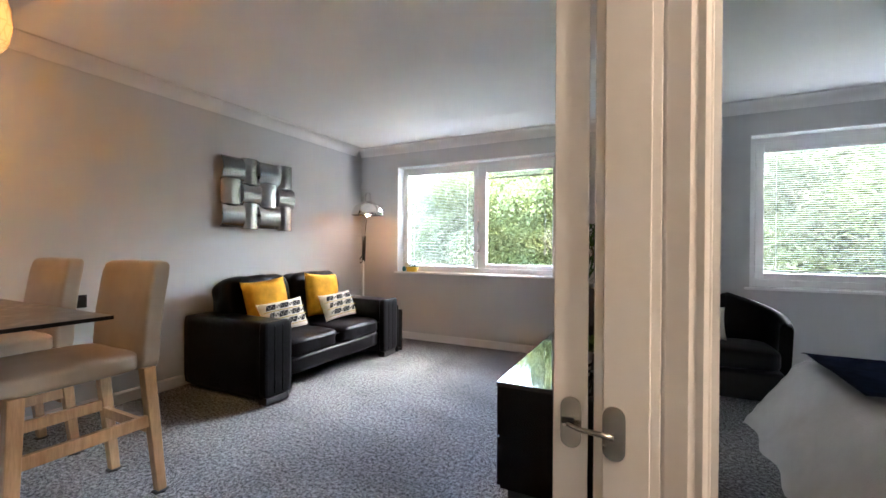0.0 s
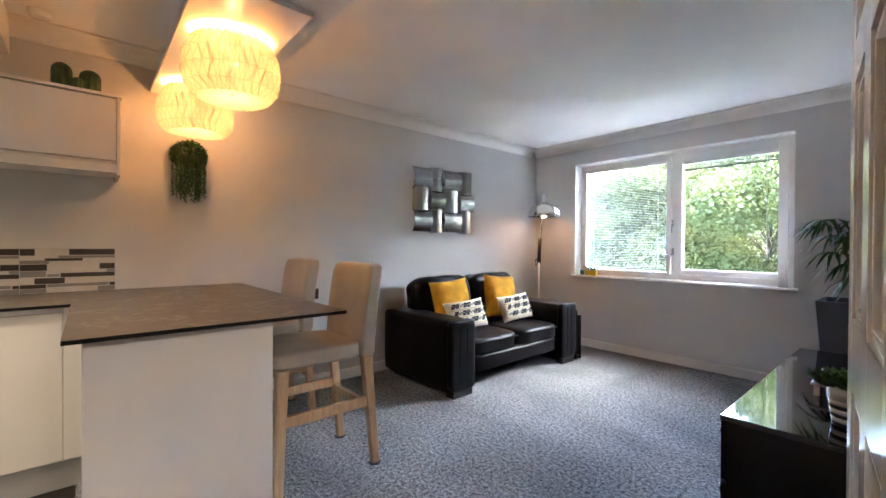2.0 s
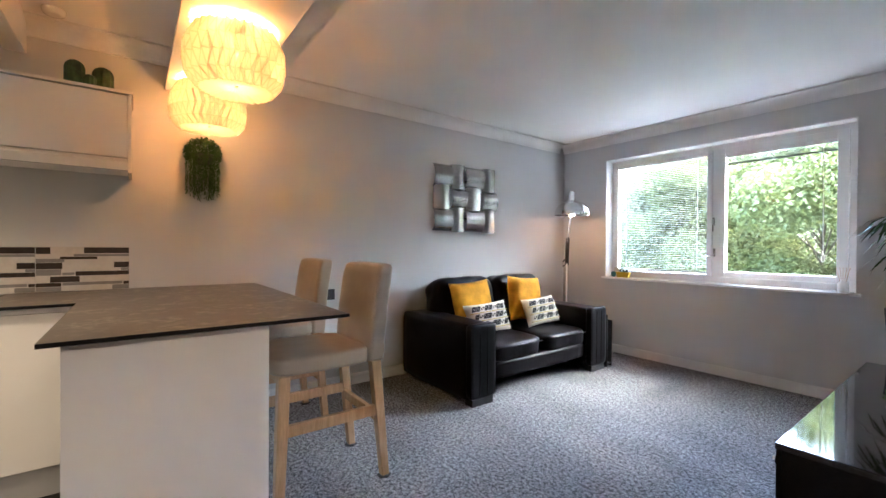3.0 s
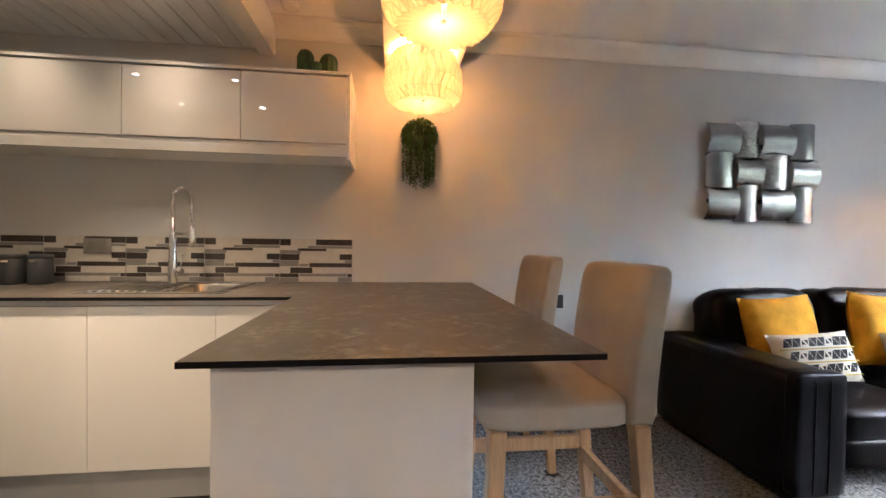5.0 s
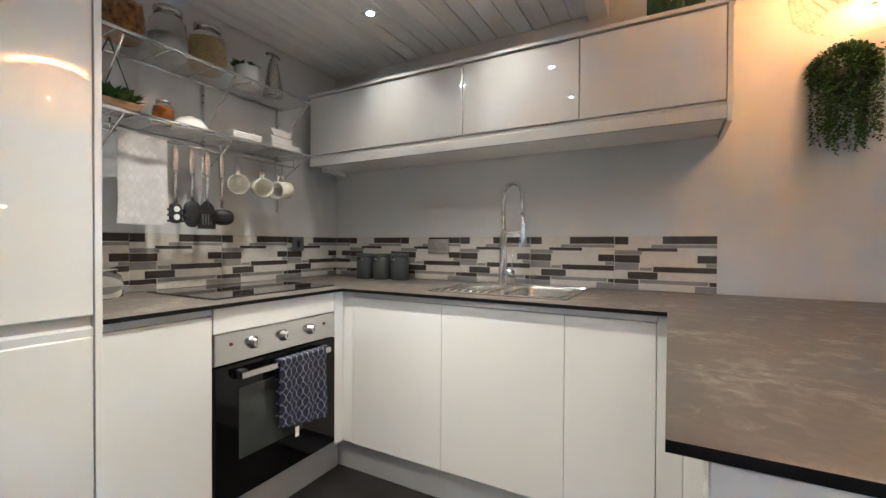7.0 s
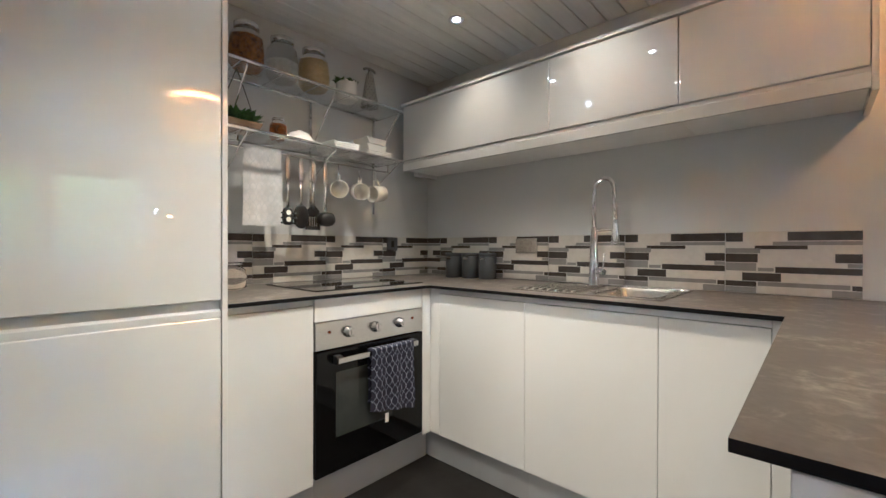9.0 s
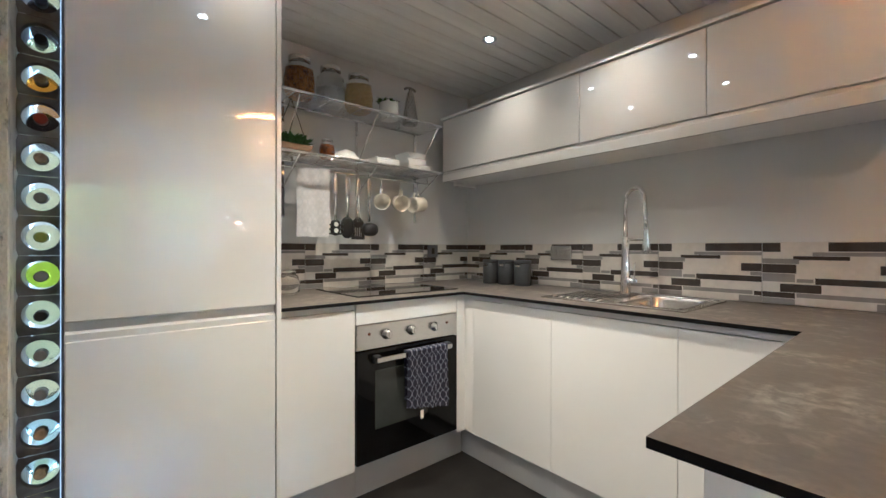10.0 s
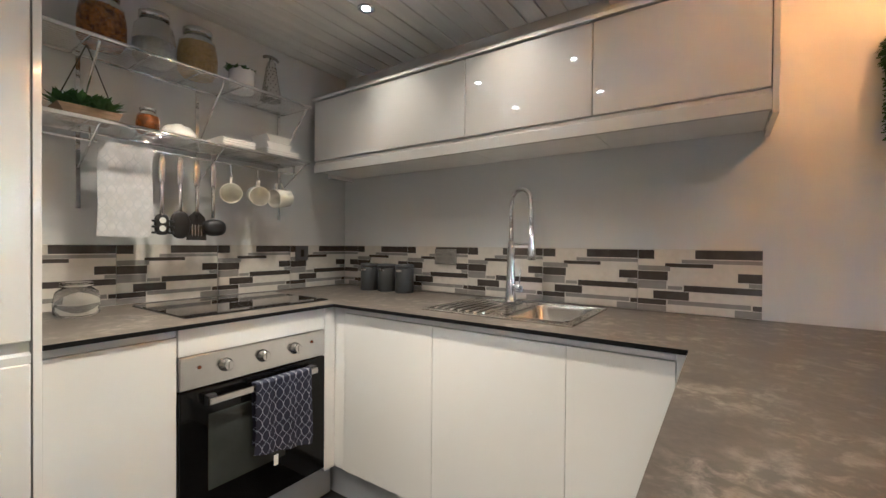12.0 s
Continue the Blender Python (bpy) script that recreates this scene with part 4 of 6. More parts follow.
sk = thing("kitchen_sink", (0.34, 1.44, WT1), "stainless steel inset sink with a drainer", "sink")
HX0, HX1, HY0, HY1 = 0.165, 0.515, 1.455, 1.705     # the bowl's opening
bm = bmesh.new()
X0, X1, Y0, Y1 = 0.10, 0.585, 1.115, 1.745
for a in ((X0, HX0, HY0, HY1), (HX1, X1, HY0, HY1), (X0, X1, HY1, Y1), (X0, X1, Y0, HY0)):
    box(bm, *a, WT1 + 0.0005, WT1 + 0.0035)
for a in ((X0, X0 + 0.012, Y0, Y1), (X1 - 0.012, X1, Y0, Y1), (X0 + 0.012, X1 - 0.012, Y0, Y0 + 0.012), (X0 + 0.012, X1 - 0.012, Y1 - 0.012, Y1)):
    box(bm, *a, WT1 + 0.0036, WT1 + 0.0075, 0.0015)
part("rim", bm, STEEL, sk)
bw = bmesh.new()
loops = []
for z, ins, rr in ((WT1 + 0.0036, 0.0, 0.05), (WT1 - 0.01, 0.006, 0.05), (WT1 - 0.14, 0.02, 0.06), (WT1 - 0.16, 0.05, 0.05)):
    ring = []
    for cx_, cy_, a0 in ((HX1 - ins - rr, HY1 - ins - rr, 0), (HX0 + ins + rr, HY1 - ins - rr, 90), (HX0 + ins + rr, HY0 + ins + rr, 180), (HX1 - ins - rr, HY0 + ins + rr, 270)):
        for k in range(6):
            a = radians(a0 + 90 * k / 5)
            ring.append(bw.verts.new((cx_ + rr * math.cos(a), cy_ + rr * math.sin(a), z)))
    loops.append(ring)
for a, b2 in zip(loops, loops[1:]):
    for i in range(len(a)):
        bw.faces.new((a[i], b2[i], b2[(i + 1) % len(a)], a[(i + 1) % len(a)])).smooth = True
bw.faces.new(loops[-1])
part("bowl", bw, STEEL, sk)
for k in range(7):
    y_ = 1.15 + k * 0.038
    part("drainer_rib", tube(bmesh.new(), [(0.16, y_, WT1 + 0.003), (0.20, y_, WT1 + 0.006), (0.50, y_, WT1 + 0.006), (0.54, y_, WT1 + 0.003)], 0.006, 6), STEEL, sk)
part("plughole", lathe(bmesh.new(), [(0.04, WT1 - 0.1595), (0.035, WT1 - 0.156), (0.01, WT1 - 0.157)], (0.34, 1.58, 0), 20), CHROME, sk)

tp = thing("kitchen_tap", (0.165, 1.325, WT1 + 0.004), "tall chrome pull-down spring tap", "tap")
TXX, TYY = 0.165, 1.325
part("base", lathe(bmesh.new(), [(0.028, 0.914), (0.028, 0.919), (0.025, 0.923), (0.0185, 1.10), (0.0165, 1.20), (0.012, 1.205)], (TXX, TYY, 0), 20), CHROME, tp)
valve = part("valve", tube(bmesh.new(), [(TXX + 0.005, TYY + 0.01, 0.992), (TXX + 0.03, TYY + 0.062, 0.985)], 0.0145, 14), CHROME, tp)
part("lever", tube(bmesh.new(), [(TXX + 0.028, TYY + 0.055, 0.995), (TXX + 0.034, TYY + 0.064, 1.075)], 0.0036, 8), CHROME, valve)
arc = [(TXX, TYY, 1.20), (TXX, TYY, 1.36)]
for k in range(1, 12):
    a = math.pi * k / 12
    arc.append((TXX + 0.018 * (1 - math.cos(a)), TYY + 0.056 * (1 - math.cos(a)), 1.36 + 0.082 * math.sin(a) ** 0.75))
arc += [(TXX + 0.036, TYY + 0.112, 1.34), (TXX + 0.036, TYY + 0.118, 1.22)]
hose = part("hose", tube(bmesh.new(), arc, 0.011, 12), CHROME, tp)
part("spray_head", lathe(bmesh.new(), [(0.017, 1.118), (0.020, 1.122), (0.017, 1.17), (0.013, 1.215), (0.012, 1.235)], (TXX + 0.036, TYY + 0.118, 0), 16), CHROME, tp)
part("holder_arm", tube(bmesh.new(), [(TXX, TYY, 1.19), (TXX + 0.036, TYY + 0.118, 1.19)], 0.007, 8), CHROME, tp)

# ---- canisters ----
CAN = mat("dark_grey_canister", (0.045, 0.048, 0.052), 0.45, vary=0.08)
for k, (x, y_) in enumerate(((0.165, 0.40), (0.150, 0.525), (0.145, 0.655))):
    c_ = thing("storage_canister", (x, y_, WT1), "dark grey lidded storage canister with a steel label", "canister", "kitchen canisters")
    part("body", lathe(bmesh.new(), [(0.050, 0.9105), (0.053, 0.914), (0.053, 1.045), (0.051, 1.048)], (x, y_, 0), 28), CAN, c_)
    part("lid", lathe(bmesh.new(), [(0.052, 1.0485), (0.054, 1.050), (0.054, 1.066), (0.050, 1.069)], (x, y_, 0), 28), CAN, c_)
    part("name_plate", bx(x + 0.0535, x + 0.0555, y_ - 0.015, y_ + 0.022, 1.028, 1.042, 0.0005), CHROME, c_, "small steel label")

# ---- wall shelves ----
def wire_shelf(z, label):
    s_ = thing("wall_shelf", (1.08, 0.14, z), label, "shelf", "chrome wall shelves")
    for y_ in (0.275, 0.022):
        part("rail", tube(bmesh.new(), [(0.50, y_, z), (1.655, y_, z)], 0.0075, 8), CHROME, s_)
    for x in (0.50, 0.69, 0.88, 1.07, 1.26, 1.45, 1.65):
        part("cross_bar", tube(bmesh.new(), [(x, 0.022, z - 0.004), (x, 0.275, z - 0.004)], 0.003, 6), CHROME, s_)
    for k in range(12):
        y_ = 0.04 + k * 0.0195
        part("wire", tube(bmesh.new(), [(0.50, y_, z + 0.002), (1.655, y_, z + 0.002)], 0.0015, 5), CHROME, s_)
    for x in (0.515, 0.965, 1.42):
        part("wall_strip", bx(x - 0.008, x + 0.008, 0.0005, 0.010, z - 0.31, z + 0.02, 0.001), CHROME, s_)
        part("strut", tube(bmesh.new(), [(x, 0.262, z - 0.006), (x, 0.012, z - 0.27 if z > 1.8 else z - 0.15)], 0.005, 6), CHROME, s_)
    return s_


ZU, ZL = 1.930, 1.628
wire_shelf(ZU, "chrome wire wall shelf holding glass jars")
low = wire_shelf(ZL, "chrome wire wall shelf holding crockery")
part("hanging_rail", tube(bmesh.new(), [(0.50, 0.15, 1.572), (1.655, 0.15, 1.572)], 0.005, 8), CHROME, low)
for x in (0.515, 0.965, 1.42):
    part("rail_hanger", tube(bmesh.new(), [(x, 0.15, 1.572), (x, 0.15, 1.622)], 0.004, 6), CHROME, low)

JGLASS = glass_mat("jar_glass", (0.97, 0.98, 0.97))
def jar(x, y_, z, r_, h, fill, label, lidm=STEEL, top=0.8):
    j = thing("storage_jar", (x, y_, z), label, "jar", "jars on the shelves")
    z0 = z + 0.006
    part("glass", lathe(bmesh.new(), [(r_ * .75, z0), (r_ * .98, z0 + h * .1), (r_, z0 + h * .45), (r_ * .9, z0 + h * .72), (r_ * .62, z0 + h * .84), (r_ * .62, z0 + h * .87)], (x, y_, 0), 24), JGLASS, j)
    if fill:
        b3 = lathe(bmesh.new(), [(r_ * .70, z0 + 0.004), (r_ * .92, z0 + h * .1), (r_ * .94, z0 + h * .42), (r_ * .86, z0 + h * top * .84), (r_ * .4, z0 + h * top * .87)], (x, y_, 0), 24)
        for v in b3.verts:
            v.co += 0.006 * noise.noise_vector(v.co * 60)
        part("contents", b3, fill, j)
    part("lid", lathe(bmesh.new(), [(r_ * .68, z0 + h * .865), (r_ * .72, z0 + h * .88), (r_ * .72, z0 + h * .985), (r_ * .66, z0 + h)], (x, y_, 0), 24), lidm, j, "brushed steel lid")
    return j


PASTA = mat("dry_pasta", (0.50, 0.20, 0.035), 0.6, vary=0.4, scale=60, bump=1.0, bump_scale=70)
RICE = mat("rice", (0.62, 0.45, 0.22), 0.7, vary=0.15, scale=90, bump=0.6, bump_scale=160)
SUGAR = mat("white_sugar", (0.72, 0.72, 0.70), 0.7, vary=0.1, scale=90)
JAM = mat("orange_preserve", (0.55, 0.16, 0.02), 0.3, vary=0.4, scale=50)
jar(1.385, 0.16, ZU, 0.078, 0.215, PASTA, "glass storage jar full of dry pasta")
jar(1.205, 0.15, ZU, 0.078, 0.215, SUGAR, "glass storage jar partly filled with sugar", top=0.45)
jar(1.035, 0.16, ZU, 0.082, 0.215, RICE, "glass storage jar full of rice")
jar(1.235, 0.17, ZL, 0.042, 0.105, JAM, "small preserve jar with a steel lid")
jar(1.47, 0.20, WT1 - 0.006, 0.068, 0.125, None, "empty round glass jar on the worktop", lidm=JGLASS)


def succulents(bm, x, y_, z, spread, n, size, up=0.6):
    for i in range(n):
        a, r_ = random.uniform(0, 2 * math.pi), spread * math.sqrt(random.random())
        c_ = Vector((x + r_ * math.cos(a) * 1.0, y_ + r_ * math.sin(a) * 0.8, z))
        for k in range(5):
            b_ = random.uniform(0, 2 * math.pi)
            d_ = Vector((math.cos(b_), math.sin(b_), random.uniform(0.3, 1.6) * up)).normalized() * size * random.uniform(0.7, 1.2)
            side = d_.cross(Vector((0, 0, 1))).normalized() * size * 0.22
            m_ = c_ + d_ * 0.5 + Vector((0, 0, 0.004))
            v_ = [bm.verts.new(p) for p in (c_, m_ + side, c_ + d_, m_ - side)]
            bm.faces.new(v_)
    return bm


p_ = thing("potted_succulent", (0.826, 0.16, ZU), "white pot with a small green succulent", "plant")
part("pot", lathe(bmesh.new(), [(0.054, ZU + .006), (0.058, ZU + .012), (0.060, ZU + .112), (0.056, ZU + .113), (0.055, ZU + .095)], (0.826, 0.16, 0), 24), CERAMIC, p_)
part("leaves", succulents(bmesh.new(), 0.826, 0.16, ZU + 0.095, 0.045, 30, 0.050), LEAF, p_)

g_ = thing("box_grater", (0.672, 0.17, ZU), "conical steel grater with a dark handle", "grater")
gb = lathe(bmesh.new(), [(0.054, ZU + .006), (0.053, ZU + .010), (0.020, ZU + .205), (0.018, ZU + .207)], (0.672, 0.17, 0), 24)
for row in range(9):
    z = ZU + 0.03 + row * 0.018
    r_ = 0.053 - 0.033 * (z - ZU - 0.01) / 0.195
    for k in range(10):
        a = 2 * math.pi * (k + 0.5 * (row % 2)) / 10
        lathe(gb, [(0.0032, -0.001), (0.002, 0.0015)], (0.672 + r_ * math.cos(a), 0.17 + r_ * math.sin(a), z), 6, mi=1, turn=Matrix.Rotation(a, 3, "Z") @ Matrix.Rotation(math.pi / 2, 3, "Y"))
part("cone", gb, [STEEL, BLACKP], g_)
part("handle", tube(bmesh.new(), [(0.715, 0.17, ZU + .222), (0.70, 0.17, ZU + .232), (0.672, 0.17, ZU + .237), (0.645, 0.17, ZU + .232), (0.63, 0.17, ZU + .222)], 0.008, 8), mat("grey_handle", (0.18, 0.18, 0.18), 0.4), g_)
part("neck", lathe(bmesh.new(), [(0.017, ZU + .207), (0.010, ZU + .215), (0.010, ZU + .230)], (0.672, 0.17, 0), 12), STEEL, g_)

h_ = thing("hanging_planter", (1.43, 0.19, ZL), "wooden tray of green succulents on black wire", "plant")
tray = bmesh.new()
prism(tray, [(1.345, ZL + .045), (1.365, ZL + .006), (1.515, ZL + .006), (1.535, ZL + .045)], "y", 0.13, 0.25)
part("tray", tray, mat("dark_stained_tray", (0.20, 0.125, 0.06), 0.5, vary=0.2, scale=20, stretch=(1, 8, 8)), h_)
part("leaves", succulents(bmesh.new(), 1.44, 0.19, ZL + 0.045, 0.080, 90, 0.062, 0.9), LEAF, h_)
for dx in (-0.09, 0.09):
    part("wire", tube(bmesh.new(), [(1.44 + dx, 0.19, ZL + .045), (1.44, 0.19, ZU - 0.012)], 0.0022, 5), BLACKP, h_)

c_ = thing("white_dish", (1.115, 0.16, ZL), "white ceramic dish lying upside down", "dish")
part("dish", lathe(bmesh.new(), [(0.075, ZL + .006), (0.072, ZL + .03), (0.05, ZL + .062), (0.02, ZL + .070), (0.018, ZL + .076)], (1.115, 0.16, 0), 24), CERAMIC, c_)
for k in range(4):
    q = thing("square_plate", (0.885, 0.16, ZL + .006 + k * .011), "square white plate in a stack", "plate", "stacked square plates")
    pb = bmesh.new()
    z = ZL + 0.006 + k * 0.011
    prism(pb, [(0.80, z + .009), (0.815, z), (0.955, z), (0.97, z + .009)], "y", 0.08, 0.25)
    part("plate", pb, CERAMIC, q)
for k in range(3):
    q = thing("square_plate", (0.655, 0.16, ZL + .006 + k * .012), "square white plate in a stack", "plate", "stacked square plates")
    z = ZL + 0.006 + k * 0.012
    part("plate", prism(bmesh.new(), [(0.555, z + .010), (0.575, z), (0.735, z), (0.755, z + .010)], "y", 0.07, 0.26), CERAMIC, q)
for k in range(2):
    q = thing("square_bowl", (0.66, 0.16, ZL + .042 + k * .038), "square white bowl stacked on plates", "bowl", "stacked square bowls")
    z = ZL + 0.042 + k * 0.038
    part("bowl", prism(bmesh.new(), [(0.585, z + .036), (0.605, z), (0.715, z), (0.735, z + .036)], "y", 0.09, 0.23), CERAMIC, q)

# ---- utensils, mugs and towels ----
for k, x in enumerate((1.178, 1.105, 1.035, 0.962)):
    names = ("pasta_server", "serving_spoon", "slotted_turner", "ladle")
    q = thing(names[k], (x, 0.155, 1.22), "black kitchen " + names[k].replace("_", " ") + " with a steel handle, hanging", "utensil", "hanging utensils")
    hnd = bmesh.new()
    soft(hnd, x - 0.0145, x + 0.0145, 0.149, 0.163, 1.432, 1.562, n=3, cuts=5)
    part("handle", hnd, STEEL, q)
    part("hook", tube(bmesh.new(), [(x, 0.155, 1.555), (x, 0.157, 1.575), (x, 0.150, 1.582)], 0.003, 5), CHROME, q)
    part("shaft", tube(bmesh.new(), [(x, 0.156, 1.45), (x, 0.156, 1.30)], 0.008, 8), STEEL, q)
    hd = bmesh.new()
    if k == 0:
        soft(hd, x - 0.028, x + 0.028, 0.148, 0.166, 1.215, 1.305, n=3.5, cuts=5)
        for s_ in (-1, 1):
            for z in (1.225, 1.25, 1.275):
                tube(hd, [(x + s_ * 0.02, 0.157, z), (x + s_ * 0.042, 0.17, z)], 0.005, 5)
        for z in (1.243, 1.278):
            lathe(hd, [(0.013, 0), (0.013, 0.002)], (x, 0.1665, z), 12, mi=1, turn=Matrix.Rotation(radians(-90), 3, "X"))
    elif k == 1:
        soft(hd, x - 0.042, x + 0.042, 0.145, 0.17, 1.20, 1.325, n=2.3, cuts=6)
    elif k == 2:
        prism(hd, [(x - 0.043, 1.195), (x + 0.043, 1.195), (x + 0.036, 1.30), (x + 0.012, 1.325), (x - 0.012, 1.325), (x - 0.036, 1.30)], "y", 0.152, 0.157)
        for s_ in (-0.02, -0.007, 0.007, 0.02):
            box(hd, x + s_ - 0.003, x + s_ + 0.003, 0.1572, 0.158, 1.215, 1.265, mi=1)
    else:
        soft(hd, x - 0.055, x + 0.050, 0.12, 0.20, 1.215, 1.295, n=2.4, cuts=6)
    part("head", hd, [BLACKP, CERAMIC if k == 0 else STEEL], q)
for k, (x, turn) in enumerate(((0.875, -28), (0.735, -20), (0.600, -80))):
    q = thing("mug", (x, 0.15, 1.40), "cream mug hanging from the rail by its handle", "mug", "hanging mugs")
    mb = bmesh.new()
    m_ = Matrix.Translation((x, 0.155, 1.43)) @ Matrix.Rotation(radians(turn), 4, "Z") @ Matrix.Rotation(radians(-98), 4, "X")
    lathe(mb, [(0.043, -0.050), (0.047, -0.046), (0.050, 0.050), (0.0475, 0.0505), (0.044, -0.040), (0.002, -0.041)], (0, 0, 0), 24)
    hnd = tube(bmesh.new(), [(0, -0.043, 0.028), (0, -0.075, 0.022), (0, -0.080, -0.012), (0, -0.043, -0.025)], 0.006, 8)
    m2 = m_
    for b3 in (mb, hnd):
        bmesh.ops.transform(b3, matrix=m2, verts=b3.verts[:])
    part("cup", mb, MUGCLAY, q)
    part("handle", hnd, MUGCLAY, q)
    part("hook", tube(bmesh.new(), [(x, 0.15, 1.572), (x, 0.155, 1.50)], 0.0025, 5), CHROME, q)


def lattice_mat(name, base, line, k, width, rough=0.9):
    """Printed cloth with an ogee lattice of lines."""
    m = mat(name, base, rough, vary=0.08, scale=30, bump=0.3, bump_scale=300, spec=0.2)
    n, l = m.node_tree.nodes, m.node_tree.links
    co = n.new("ShaderNodeTexCoord")
    sep = n.new("ShaderNodeSeparateXYZ")
    l.new(co.outputs["Object"], sep.inputs[0])

    def op(kind, a, b_=None):
        o_ = n.new("ShaderNodeMath")
        o_.operation = kind
        for i, v in enumerate((a, b_)):
            if v is None:
                continue
            if isinstance(v, (int, float)):
                o_.inputs[i].default_value = v
            else:
                l.new(v, o_.inputs[i])
        return o_.outputs[0]
    zk = op("MULTIPLY", sep.outputs[2], k * 0.62)
    xk = op("ADD", op("MULTIPLY", sep.outputs[0], k), 0.3)
    wob = op("MULTIPLY", op("SINE", op("MULTIPLY", zk, 2.0)), 0.35)
    a = op("ABSOLUTE", op("SINE", op("ADD", op("ADD", xk, zk), wob)))
    b_ = op("ABSOLUTE", op("SINE", op("SUBTRACT", op("SUBTRACT", xk, zk), wob)))
    f = op("LESS_THAN", op("MINIMUM", a, b_), width)
    mx = n.new("ShaderNodeMix")
    mx.data_type = "RGBA"
    l.new(f, mx.inputs[0])
    bs = n["Principled BSDF"]
    l.new(bs.inputs["Base Color"].links[0].from_socket, mx.inputs[6])
    mx.inputs[7].default_value = (*line, 1)
    l.new(mx.outputs[2], bs.inputs["Base Color"])
    return m


def cloth(bm, x0, x1, z0, z1, y_, amp, waves, thick=0.006, uneven=0.0):
    n_, m_ = 28, 14
    for side in (0, 1):
        g = []
        for i in range(n_ + 1):
            row = []
            for j in range(m_ + 1):
                u_, v_ = i / n_, j / m_
                f = amp * (0.3 + v_) * math.sin(waves * 2 * math.pi * u_ + 1.3 * v_) + 0.004 * noise.noise((u_ * 4, v_ * 3, x0))
                row.append(bm.verts.new((x0 + (x1 - x0) * (u_ + 0.012 * v_ * math.sin(7 * v_)), y_ + f + side * thick, z1 + (z0 - z1 + uneven * u_) * v_)))
            g.append(row)
        for i in range(n_):
            for j in range(m_):
                q = (g[i][j], g[i + 1][j], g[i + 1][j + 1], g[i][j + 1])
                bm.faces.new(q if side else q[::-1]).smooth = True
    return bm


NAVY = lattice_mat("navy_lattice_cotton", (0.026, 0.028, 0.050), (0.30, 0.31, 0.36), 105, 0.12)
PALE = lattice_mat("grey_lattice_cotton", (0.60, 0.60, 0.61), (0.50, 0.51, 0.53), 105, 0.22)
q = thing("oven_towel", (0.965, 0.735, 0.335), "navy patterned tea towel over the oven handle", "towel")
part("front_fall", cloth(bmesh.new(), 0.842, 1.088, 0.345, 0.655, FY + 0.056, 0.006, 2.5, uneven=0.045), NAVY, q)
part("back_fall", cloth(bmesh.new(), 0.845, 1.085, 0.42, 0.655, FY + 0.024, 0.004, 2.0), NAVY, q)
part("fold", prism(bmesh.new(), [(FY + 0.024, 0.652), (FY + 0.026, 0.660), (FY + 0.056, 0.660), (FY + 0.062, 0.652)], "x", 0.843, 1.087), NAVY, q)
part("care_label", bx(1.0, 1.018, FY + 0.064, FY + 0.066, 0.325, 0.365), CERAMIC, q)
q = thing("hanging_towel", (1.27, 0.15, 1.22), "pale grey patterned tea towel hanging from the rail", "towel")
part("fall", cloth(bmesh.new(), 1.215, 1.40, 1.205, 1.578, 0.158, 0.004, 1.5), PALE, q)

# ---- cacti, trailing plant, smoke alarm ----
q = thing("cactus_trio", (0.22, 2.10, 2.061), "three small ribbed cacti on the wall cabinet", "plant")
for (x, y_, r_, h) in ((0.24, 2.040, 0.042, 0.152), (0.21, 2.160, 0.046, 0.148), (0.28, 2.105, 0.028, 0.072)):
    b3 = bmesh.new()
    prev = None
    seg = 36
    for k in range(13):
        f = k / 12
        rr = r_ * (1.0 if f < 0.6 else math.sqrt(max(0.0, 1 - ((f - 0.6) / 0.4) ** 2)) + 0.02)
        ring = [b3.verts.new((x + rr * (1 + 0.10 * math.cos(9 * 2 * math.pi * i / seg)) * math.cos(2 * math.pi * i / seg), y_ + rr * (1 + 0.10 * math.cos(9 * 2 * math.pi * i / seg)) * math.sin(2 * math.pi * i / seg), 2.0615 + h * f)) for i in range(seg)]
        if prev:
            for i in range(seg):
                b3.faces.new((prev[i], prev[(i + 1) % seg], ring[(i + 1) % seg], ring[i])).smooth = True
        prev = ring
    b3.faces.new(prev)
    part("cactus", b3, CACTUS, q)

q = thing("trailing_plant", (0.05, 2.682, 1.51), "green trailing plant in a wall pot", "plant")
part("wall_pot", lathe(bmesh.new(), [(0.02, 1.73), (0.05, 1.75), (0.06, 1.80), (0.058, 1.805)], (0.062, 2.682, 0), 16), CAN, q)
fo = bmesh.new()
for i in range(62):
    a = random.uniform(0, math.pi)
    r_ = 0.102 * math.sqrt(random.uniform(0.3, 1))
    yc, top = 2.682 + r_ * math.cos(a), 1.80 + r_ * math.sin(a) * 1.15
    xc = 0.03 + random.uniform(0, 0.10)
    edge_ = (yc - 2.682) / 0.11
    gap = max(0.0, 1 - abs(edge_ - 0.05) / 0.22)
    low_ = 1.475 + 0.05 * abs(edge_) + 0.22 * gap * random.random() + random.uniform(0, 0.09)
    z = top
    while z > low_:
        for _ in range(2):
            d_ = Vector((random.uniform(-.4, 1), random.uniform(-1, 1), random.uniform(-1, 0.2))).normalized() * 0.013
            s_ = d_.cross(Vector((random.random(), random.random(), 1))).normalized() * 0.005
            c0 = Vector((xc + random.uniform(-.004, .004), yc + random.uniform(-.004, .004), z))
            fo.faces.new([fo.verts.new(p) for p in (c0, c0 + d_ * .5 + s_, c0 + d_, c0 + d_ * .5 - s_)])
        z -= 0.008
